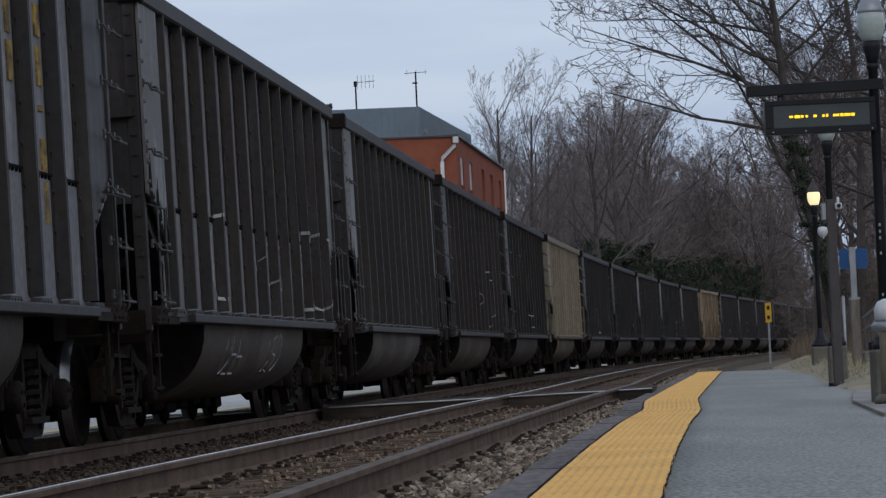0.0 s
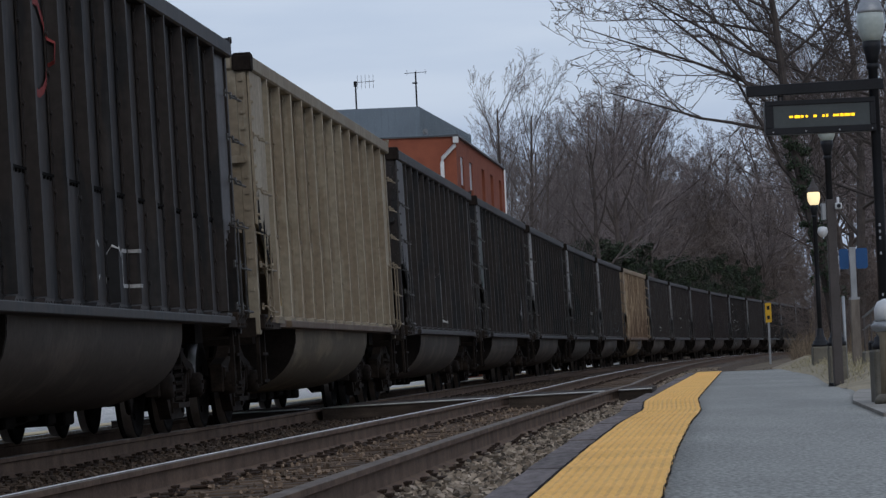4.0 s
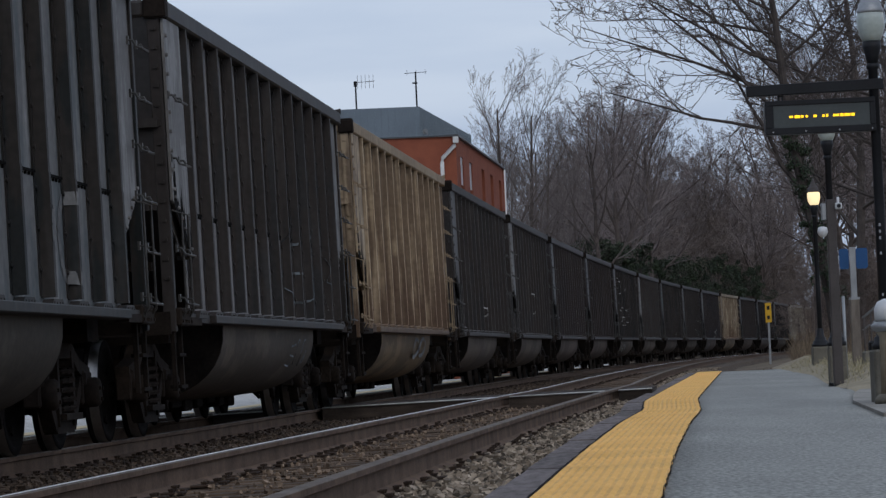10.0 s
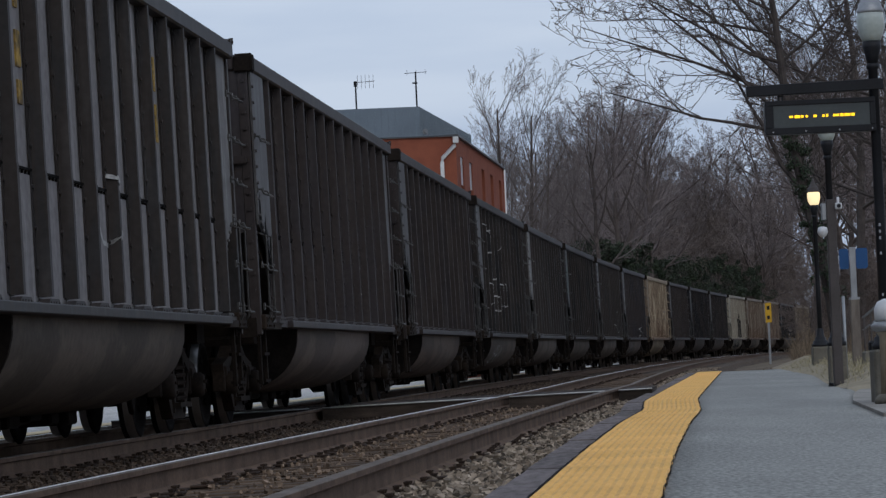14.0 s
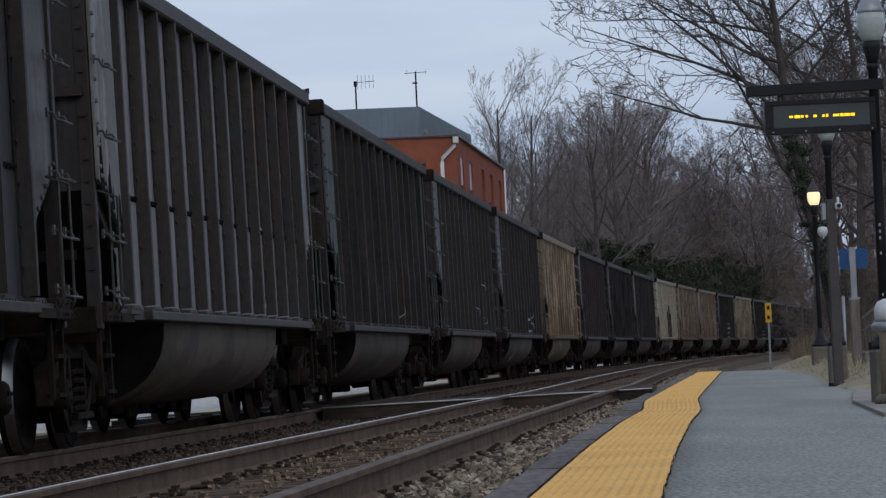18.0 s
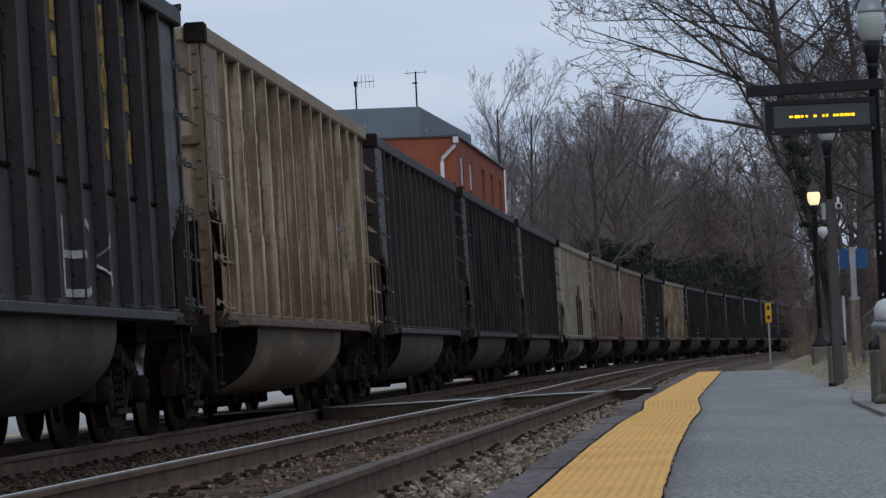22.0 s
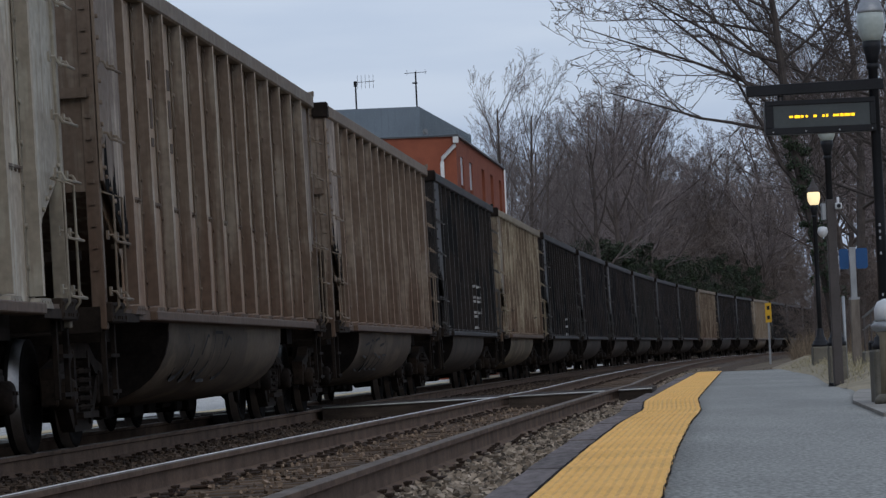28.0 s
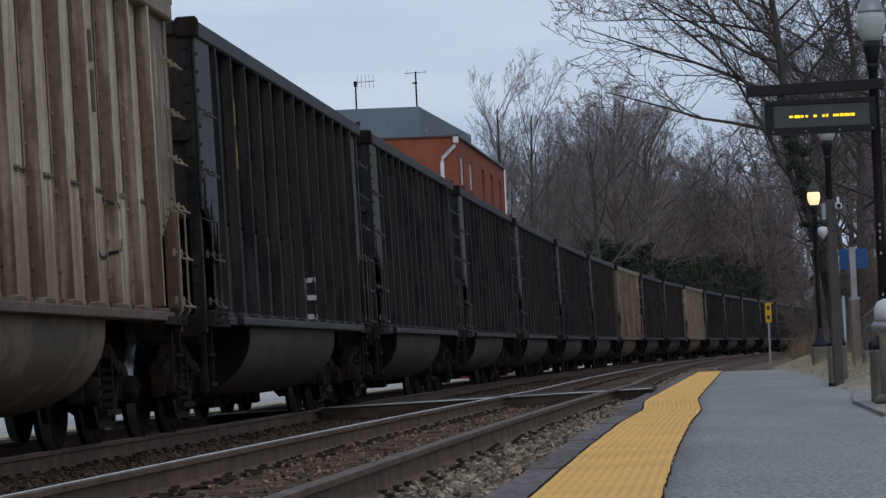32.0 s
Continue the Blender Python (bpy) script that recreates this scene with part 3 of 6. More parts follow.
# Timber edge along the strip
edge = empty("platform_edge", Matrix(), "dark weathered timbers along the platform edge", "platform edge", kind="structure")
y = -9.0
while y < 75:
    ln = rng.uniform(2.2, 2.7)
    x0, x1 = edge_at(LEFT_EDGE, y), edge_at(LEFT_EDGE, y + ln)
    a = math.atan2(x1 - x0, ln)
    bm = bmesh.new()
    w = 0.24
    rows = []
    for k in range(9):
        t = k / 8
        j = 0.018 * noise.noise((y + t * ln, 2.1, 0))
        rows.append([bm.verts.new(c) for c in ((-w + j, t * (ln - 0.02), -0.42), (-w + j, t * (ln - 0.02), -0.018 + j * 0.5), (-w + 0.02 + j, t * (ln - 0.02), 0.0 + j * 0.4), (0.05, t * (ln - 0.02), -0.002), (0.05, t * (ln - 0.02), -0.42))])
    for r0, r1 in zip(rows, rows[1:]):
        for k in range(5):
            bm.faces.new((r0[k], r0[(k + 1) % 5], r1[(k + 1) % 5], r1[k]))
    bm.faces.new(rows[0][::-1])
    bm.faces.new(rows[-1])
    bmesh.ops.recalc_face_normals(bm, faces=bm.faces[:])
    part("edge_timber", bm, M_TIMBER, edge, at=pose(x0, y, PZ + rng.uniform(-0.008, 0.004), 0, 0, -math.degrees(a)))
    y += ln

# Foot crossing over the tracks
crossing = empty("track_crossing", Matrix(), "dark timber crossing panels with a white edge across the tracks", "crossing", kind="structure")
for o0, o1 in ((-3.7, -2.45), (-2.27, -0.93), (-0.75, 1.65), (1.84, 3.17), (3.34, 3.80)):
    for k in range(3):
        s = 46.0 + k * 1.3
        p0, p1, p2, p3 = on_line(s, o0, lift(o0)), on_line(s, o1, lift(o1)), on_line(s + 1.27, o1, lift(o1)), on_line(s + 1.27, o0, lift(o0))
        bm = bmesh.new()
        top = [bm.verts.new((p.x, p.y, p.z + 0.012)) for p in (p0, p1, p2, p3)]
        bot = [bm.verts.new((p.x, p.y, p.z - 0.155)) for p in (p0, p1, p2, p3)]
        bm.faces.new(top)
        bm.faces.new(bot[::-1])
        for i in range(4):
            bm.faces.new((top[i], bot[i], bot[(i + 1) % 4], top[(i + 1) % 4]))
        bmesh.ops.recalc_face_normals(bm, faces=bm.faces[:])
        part("crossing_panel", bm, M_CROSSING, crossing)
    q0, q1 = on_line(45.97, o0, lift(o0)), on_line(45.97, o1, lift(o1))
    bm = bmesh.new()
    tube(bm, [(q0.x, q0.y, q0.z + 0.012), (q1.x, q1.y, q1.z + 0.012)], 0.009, 6)
    part("edge_strip", bm, M_WHITE_LINE, crossing, "white painted edge strip")

# Pale platform and paved yard on the far side of the train
ribbon("far_platform", M_CONCRETE, -20, 200, 4, lambda s: ((-9.5, -0.6), (-4.0, -0.6), (-4.0, -0.12), (-9.5, -0.12)), label="pale concrete platform beyond the train", category="platform", kind="structure")
ribbon("far_tactile_strip", M_FADED, -20, 200, 4, lambda s: ((-4.52, -0.13), (-4.12, -0.13), (-4.12, -0.108), (-4.52, -0.108)), label="yellow warning strip on the far platform", category="tactile paving", kind="structure")
ribbon("far_yard", M_CONCRETE, -20, 240, 4, lambda s: ((-60, -0.7), (-9.6, -0.7), (-9.6, -0.14), (-60, -0.14)), label="pale paved yard beyond the far platform", category="pavement", kind="structure")

# Added, unseen woods screen closes the place behind and beside the camera, dimming low sky
bm = bmesh.new()
ring = []
r_ = random.Random(2)
for k in range(73):
    a = radians(55 - k * 250 / 72)
    x, y, h = 150 * math.cos(a), -40 + 150 * math.sin(a) * (1 if math.sin(a) < 0 else 0.6), 13 + 5 * noise.noise((k * 0.7, 1.3, 0)) + r_.uniform(-1, 1)
    ring.append([bm.verts.new((x, y, -1.0)), bm.verts.new((x, y, h)), bm.verts.new((x * 1.03, y * 1.03, h - 0.5)), bm.verts.new((x * 1.03, y * 1.03, -1.0))])
for a, b in zip(ring, ring[1:]):
    for k in range(3):
        bm.faces.new((a[k], b[k], b[k + 1], a[k + 1]))
tagged(part("backdrop", bm, M_SKY_SCREEN), "plain brown-grey woods screen out of view, added to cut low sky light", "woods", kind="structure")

# ---- the coal train ----
PITCH = 16.18
HALF = 7.42
TOP, SILL, FLOOR = 3.886, 1.06, 1.10
PANEL, FACE = 1.49, 1.60
RIBS = [-6.15 + i * 1.025 for i in range(13)]
RIB_W = 0.075
LAP = 2.04


def mesh_of(name, bm, mat_):
    me = bpy.data.meshes.new(name)
    bm.to_mesh(me)
    bm.free()
    me.materials.append(mat_)
    return me


def side_sheet_mesh(y, ribbed):
    """A flank's steel sheet, cut up at both ends."""
    bm = bmesh.new()
    t = 0.02
    side = [(-HALF, TOP - 0.1), (HALF, TOP - 0.1), (HALF, 2.05), (HALF - 1.10, 1.52), (HALF - 1.10, SILL + 0.05), (-HALF + 1.10, SILL + 0.05), (-HALF + 1.10, 1.52), (-HALF, 2.05)]
    prism(bm, side, y - t / 2, y + t / 2)
    for x in RIBS if ribbed else ():
        box(bm, x - 0.1, x + 0.1, y, FACE, SILL + 0.04, TOP - 0.16)
    return mesh_of("side_sheet", bm, M_PAINT)


def upper_sheet_mesh():
    bm = prism(bmesh.new(), [(-HALF, TOP - 0.1), (HALF, TOP - 0.1), (HALF, LAP), (-HALF, LAP)], -PANEL, -PANEL + 0.02)
    return mesh_of("upper_side_sheet", bm, M_FACE)


def lower_sheet_mesh():
    """Lower half of the flank, lapped over the upper and riveted to it."""
    bm = prism(bmesh.new(), [(-HALF, LAP + 0.02), (HALF, LAP + 0.02), (HALF, 2.05), (HALF - 1.10, 1.52), (HALF - 1.10, SILL + 0.05), (-HALF + 1.10, SILL + 0.05), (-HALF + 1.10, 1.52), (-HALF, 2.05)], -PANEL - 0.010, -PANEL - 0.0005)
    for x in RIBS:
        box(bm, x - 0.62, x - 0.09, -PANEL - 0.026, -PANEL - 0.010, LAP - 0.004, LAP + 0.016)
        for k in range(4):
            box(bm, x - 0.56 + k * 0.125, x - 0.535 + k * 0.125, -PANEL - 0.026, -PANEL - 0.010, LAP - 0.030, LAP - 0.008)
    me = mesh_of("lower_side_sheet", bm, M_FACE)
    me.materials.append(M_SOOT)
    for f in me.polygons[10:]:
        f.material_index = 1
    return me


def end_sheet_mesh(e):
    """Upright end with stiffeners, raked in below to the floor."""
    bm = bmesh.new()
    t = 0.02
    for x in (e * HALF,):
        prism(bm, [(x, TOP - 0.1), (x - e * t, TOP - 0.1), (x - e * t, 2.05), (x - e * 2.6, SILL), (x - e * 2.6, SILL - 0.03), (x, 2.02)], -PANEL + t, PANEL - t)
    bmesh.ops.recalc_face_normals(bm, faces=bm.faces[:])
    return mesh_of("end_sheet", bm, M_PAINT)


def rib_mesh():
    bm = bmesh.new()
    w = RIB_W / 2
    z0, zm, z1 = SILL + 0.04, LAP, TOP - 0.16
    depth = FACE - PANEL
    # two lengths, the lower lapping over the upper
    for a, b, d, ww in ((zm, z1, depth - 0.004, w - 0.004), (z0 + 0.05, zm, depth, w)):
        v = [(-ww - 0.022, 0), (-ww, -d), (ww, -d), (ww + 0.022, 0)]
        lo = [bm.verts.new((x, y, a)) for x, y in v]
        hi = [bm.verts.new((x, y, b)) for x, y in v]
        bm.faces.new(lo[::-1])
        bm.faces.new(hi)
        for k in range(4):
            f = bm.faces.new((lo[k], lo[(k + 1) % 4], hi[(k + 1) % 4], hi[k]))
            # only the outer face takes the lighter face paint
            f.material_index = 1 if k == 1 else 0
    prism(bm, [(-0.26, z0 - 0.035), (0.30, z0 - 0.035), (0.19, z0 + 0.035), (-0.14, z0 + 0.035)], -depth - 0.006, -depth + 0.07)
    for k in range(4):
        box(bm, -0.13 + k * 0.10, -0.105 + k * 0.10, -depth - 0.011, -depth - 0.004, z0 - 0.004, z0 + 0.016)
    box(bm, -w - 0.075, -w - 0.02, -0.019, -0.009, z0 + 0.06, z1)
    for k in range(9):
        z = z0 + 0.25 + k * 0.29
        lathe(bm, [(0.016, -0.034), (0.020, -0.030), (0.020, -0.018)], 6, (-w - 0.048, 0, z), "y")
    bmesh.ops.recalc_face_normals(bm, faces=bm.faces[:])
    me = mesh_of("rib", bm, M_PAINT)
    me.materials.append(M_FACE)
    return me


def tub_mesh():
    """The rounded belly between the trucks, its ends raked."""
    bm = bmesh.new()
    rows = []
    n = 20
    stations = ((-3.95, 0.97), (-3.90, 1.0), (0.0, 1.0), (3.85, 1.0), (3.90, 0.97))
    for x, f in stations:
        row = []
        for k in range(n + 1):
            a = math.pi * k / n
            y = -1.48 * math.copysign(abs(math.cos(a)) ** 0.62, math.cos(a))
            z = SILL - (0.10 + 0.68 * f) * math.sin(a) ** 0.75
            row.append(bm.verts.new((x, y, z)))
        rows.append(row)
    for r0, r1 in zip(rows, rows[1:]):
        for k in range(n):
            f = bm.faces.new((r0[k], r0[k + 1], r1[k + 1], r1[k]))
            f.smooth = True
    bmesh.ops.recalc_face_normals(bm, faces=bm.faces[:])
    return mesh_of("tub", bm, M_TUB)


def tub_end_mesh():
    """Flat plate that shuts the belly's end, black on every car."""
    out = []
    for k in range(21):
        a = math.pi * k / 20
        out.append((-1.475 * math.copysign(abs(math.cos(a)) ** 0.62, math.cos(a)), SILL - 0.775 * math.sin(a) ** 0.75))
    bm = prism(bmesh.new(), out, -0.02, 0.02, "x")
    return mesh_of("tub_end", bm, M_UNDER)


def chord_mesh():
    bm = boxed(-HALF + 0.10, HALF + 0.02, -0.175, 0.0, -0.165, 0.0, bevel=0.018)
    box(bm, HALF - 0.10, HALF - 0.05, -0.172, -0.02, -0.15, 0.03)
    tube(bm, [(HALF + 0.005, -0.165, -0.02), (HALF + 0.005, -0.165, 0.045)], 0.020, 6)
    return mesh_of("top_chord", bm, M_PAINT)


def corner_cap_bmesh():
    """Rounded casting where the flank's chord meets the end's."""
    bm = bmesh.new()
    prism(bm, [(-HALF - 0.05, TOP - 0.17), (-HALF + 0.16, TOP - 0.17), (-HALF + 0.17, TOP + 0.012), (-HALF + 0.10, TOP + 0.030), (-HALF + 0.0, TOP + 0.028), (-HALF - 0.045, TOP + 0.004)], -FACE - 0.008, -FACE + 0.19)
    bmesh.ops.bevel(bm, geom=bm.edges[:], offset=0.014, segments=2, affect="EDGES")
    return bm


def end_chord_mesh():
    return mesh_of("end_chord", boxed(-0.05, 0.12, -1.42, 1.42, -0.15, 0.012, bevel=0.03), M_PAINT)


def sill_mesh():
    bm = boxed(-HALF + 1.95, HALF - 1.35, -0.03, 0.14, -0.04, 0.04, bevel=0.01)
    box(bm, -HALF + 0.02, HALF - 0.02, 0.03, 0.13, -0.035, 0.045)
    return mesh_of("side_sill", bm, M_PAINT)


def post_mesh():
    bm = boxed(-0.05, 0.05, -0.055, 0.055, SILL - 0.12, TOP - 0.15, bevel=0.008)
    for k in range(14):
        z = 1.4 + k * 0.17
        box(bm, -0.07, -0.05, -0.02, 0.02, z, z + 0.03)
    return mesh_of("corner_post", bm, M_PAINT)


def gusset_mesh():
    """Pale corner panel with a raked foot."""
    bm = bmesh.new()
    prism(bm, [(0.0, TOP - 0.15), (0.93, TOP - 0.15), (0.98, 1.60), (0.72, 1.74), (0.45, 1.90), (0.0, 2.10)], -0.012, 0.012)
    prism(bm, [(0.93, TOP - 0.15), (0.95, TOP - 0.15), (1.00, 1.60), (0.98, 1.60)], 0.012, 0.13)
    for k in range(9):
        z = 2.2 + k * 0.17
        lathe(bm, [(0.014, -0.034), (0.019, -0.030), (0.019, -0.010)], 6, (0.045, 0, z), "y")
    for k in range(6):
        lathe(bm, [(0.014, -0.034), (0.019, -0.030), (0.019, -0.010)], 6, (0.10 + k * 0.16, 0, 2.13 - k * 0.088), "y")
    return mesh_of("corner_panel", bm, M_PAINT)


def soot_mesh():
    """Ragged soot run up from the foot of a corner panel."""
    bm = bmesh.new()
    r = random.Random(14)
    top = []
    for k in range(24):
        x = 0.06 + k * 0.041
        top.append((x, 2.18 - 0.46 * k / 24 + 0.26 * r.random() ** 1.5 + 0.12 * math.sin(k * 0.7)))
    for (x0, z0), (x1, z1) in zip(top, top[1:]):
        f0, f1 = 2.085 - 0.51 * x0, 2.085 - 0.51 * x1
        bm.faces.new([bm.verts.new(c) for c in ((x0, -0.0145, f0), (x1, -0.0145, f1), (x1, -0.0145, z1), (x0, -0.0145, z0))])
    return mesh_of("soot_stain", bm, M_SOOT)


def foot_bracket_mesh():
    """Bolted block under a corner's cut-out."""
    bm = boxed(0.0, 0.58, -0.035, 0.05, 0.99, 1.15, bevel=0.012)
    box(bm, 0.62, 1.25, -0.03, 0.05, 1.0, 1.07)
    for x in (0.05, 0.22, 0.30, 0.38, 0.56):
        for z in (1.03, 1.11):
            box(bm, x - 0.013, x + 0.013, -0.047, -0.035, z - 0.013, z + 0.013)
    return mesh_of("foot_bracket", bm, M_TRUCK)


def stile_mesh():
    """A round ladder upright with its bent foot."""
    bm = bmesh.new()
    tube(bm, [(0, 0.04, 2.02), (0, -0.05, 1.98), (0, -0.05, 1.12), (0, 0.0, 1.06)], 0.011, 6)
    return mesh_of("ladder_stile", bm, M_GRAB)


def grab_mesh():
    bm = bmesh.new()
    tube(bm, [(0.02, 0, 0.055), (0.02, -0.05, 0.05), (0.03, -0.075, 0.0), (0.06, -0.115, -0.012), (0.40, -0.115, -0.012), (0.43, -0.08, 0.0), (0.44, -0.05, 0.05), (0.44, 0, 0.055)], 0.0115, 5)
    for x in (0.02, 0.44):
        box(bm, x - 0.03, x + 0.03, -0.018, 0.0, 0.02, 0.09)
    return mesh_of("grab_iron", bm, M_GRAB)


def step_mesh():
    bm = bmesh.new()
    for x in (0.0, 0.42):
        box(bm, x - 0.03, x + 0.03, -0.02, 0.02, 0.42, 1.03, bevel=0.004)
    for z in (0.44, 0.72):
        box(bm, 0.02, 0.40, -0.05, 0.05, z, z + 0.03)
    return mesh_of("sill_step", bm, M_UNDER)


def centre_sill_mesh():
    bm = boxed(-7.7, 7.7, -0.2, 0.2, 0.62, 0.98, bevel=0.02)
    for e in (-1, 1):
        box(bm, e * 6.1 - 0.25, e * 6.1 + 0.25, -1.3, 1.3, 0.86, 1.04)
        box(bm, min(e * 7.2, e * 7.46), max(e * 7.2, e * 7.46), -1.5, 1.5, 0.92, 1.12)
        box(bm, min(e * 4.9, e * 7.3), max(e * 4.9, e * 7.3), -0.9, 0.9, 1.13, 1.2)
        tube(bm, [(e * 6.7, -0.55, 1.45), (e * 5.9, -0.55, 1.45)], 0.2, 10)
        box(bm, min(e * 7.0, e * 7.1), max(e * 7.0, e * 7.1), -1.3, 1.3, 1.5, 1.58)
    return mesh_of("centre_sill", bm, M_UNDER)


def door_gear_mesh():
    """Discharge gear and brake rods hung under the belly."""
    bm = bmesh.new()
    r = random.Random(21)
    for x in (-3.2, -2.3, -1.5, -0.6, 0.3, 1.2, 2.1, 2.9):
        h = r.uniform(0.04, 0.12)
        box(bm, x, x + r.uniform(0.35, 0.8), -0.55, 0.55, 0.28 - h, 0.36, bevel=0.02)
    tube(bm, [(-4.6, -0.35, 0.34), (-1.0, -0.35, 0.22), (1.5, -0.35, 0.22), (4.4, -0.35, 0.34)], 0.025, 6)
    tube(bm, [(-5.2, 0.4, 0.42), (-3.8, 0.4, 0.20), (3.4, 0.4, 0.20), (5.2, 0.4, 0.42)], 0.03, 6)
    for x in (-4.4, 4.0):
        box(bm, x - 0.25, x + 0.25, -1.0, 1.0, 0.42, 0.62, bevel=0.02)
        tube(bm, [(x, -0.9, 0.5), (x + 0.2, -0.9, 0.25), (x + 0.4, -0.9, 0.5)], 0.03, 6)
    return mesh_of("door_gear", bm, M_UNDER)


def coupler_mesh():
    bm = boxed(0.0, 0.45, -0.09, 0.09, 0.76, 0.94, bevel=0.02)
    box(bm, 0.36, 0.66, -0.16, 0.10, 0.70, 1.0, bevel=0.05)
    tube(bm, [(0.1, -0.3, 0.85), (0.3, -0.32, 0.62), (0.55, -0.28, 0.5), (0.72, -0.2, 0.6)], 0.025, 6)
    return mesh_of("coupler", bm, M_UNDER)


def side_frame_mesh():
    """Cast frame: an arched top member, a bowed bottom member, two columns and the axle boxes."""
    bm = bmesh.new()

    def member(pts, w, y0, y1):
        for (xa, za), (xb, zb) in zip(pts, pts[1:]):
            d = math.hypot(xb - xa, zb - za)
            nx, nz = -(zb - za) / d * w / 2, (xb - xa) / d * w / 2
            prism(bm, [(xa - nx, za - nz), (xb - nx, zb - nz), (xb + nx, zb + nz), (xa + nx, za + nz)], y0, y1)

    member([(-1.08, 0.60), (-0.62, 0.68), (-0.36, 0.80), (0.36, 0.80), (0.62, 0.68), (1.08, 0.60)], 0.12, -0.065, 0.065)
    member([(-0.80, 0.60), (-0.52, 0.36), (-0.36, 0.20), (0.36, 0.20), (0.52, 0.36), (0.80, 0.60)], 0.11, -0.055, 0.055)
    for x in (-0.31, 0.31):
        member([(x, 0.20), (x, 0.80)], 0.085, -0.075, 0.06)
    member([(-0.34, 0.275), (0.34, 0.275)], 0.05, -0.13, 0.06)
    for x in (-0.89, 0.89):
        lathe(bm, [(0.07, -0.185), (0.10, -0.18), (0.125, -0.15), (0.13, 0.0)], 14, (x, 0, 0.457), "y")
        box(bm, x - 0.15, x + 0.15, -0.09, 0.09, 0.50, 0.64, bevel=0.025)
        for dx in (-0.15, 0.15):
            box(bm, x + dx - 0.035, x + dx + 0.035, -0.07, 0.07, 0.36, 0.60, bevel=0.015)
        for k in range(3):
            q = k * 2.094 + 0.5
            box(bm, x + 0.06 * math.cos(q) - 0.015, x + 0.06 * math.cos(q) + 0.015, -0.20, -0.18, 0.457 + 0.06 * math.sin(q) - 0.015, 0.457 + 0.06 * math.sin(q) + 0.015)
    return mesh_of("side_frame", bm, M_TRUCK)


def spring_mesh():
    bm = bmesh.new()
    for x in (0.0,):
        pts = [(x + 0.105 * math.cos(a), 0.105 * math.sin(a), 0.29 + 0.0092 * k) for k, a in enumerate([i * math.pi / 4 for i in range(46)])]
        tube(bm, pts, 0.021, 5)
    return mesh_of("spring", bm, M_TRUCK)


def wheelset_mesh():
    """Two wheels on an axle, about the axle's own middle."""
    bm = bmesh.new()
    for e in (-1, 1):
        prof = [(0.09, 0.64), (0.11, 0.70), (0.30, 0.72), (0.39, 0.69), (0.455, 0.685), (0.485, 0.70), (0.485, 0.715), (0.462, 0.735), (0.457, 0.82), (0.39, 0.825), (0.37, 0.79), (0.20, 0.765), (0.13, 0.83), (0.10, 0.84)]
        lathe(bm, [(r, e * h) for r, h in prof], 28, (0, 0, 0), "y")
        for k in range(3):
            a = k * 2.094
            box(bm, 0.26 * math.cos(a) - 0.03, 0.26 * math.cos(a) + 0.03, min(e * 0.785, e * 0.80), max(e * 0.785, e * 0.80), 0.26 * math.sin(a) - 0.03, 0.26 * math.sin(a) + 0.03)
    lathe(bm, [(0.085, -0.95), (0.085, 0.95)], 12, (0, 0, 0), "y")
    me = mesh_of("wheelset", bm, M_WHEEL)
    me.materials.append(M_TREAD)
    for f in me.polygons:
        r = math.hypot(f.center.x, f.center.z)
        if r > 0.445 and 0.73 < abs(f.center.y) < 0.822:
            f.material_index = 1
    return me


def bolster_mesh():
    bm = boxed(-0.22, 0.22, -1.0, 1.0, 0.50, 0.74, bevel=0.03)
    box(bm, -0.7, -0.6, -0.7, 0.7, 0.3, 0.42)
    box(bm, 0.6, 0.7, -0.7, 0.7, 0.3, 0.42)
    return mesh_of("bolster", bm, M_UNDER)


def reflector_mesh():
    return mesh_of("reflector", boxed(-0.06, 0.06, -0.006, 0.0, -0.15, 0.15), M_YELLOW_MARK)




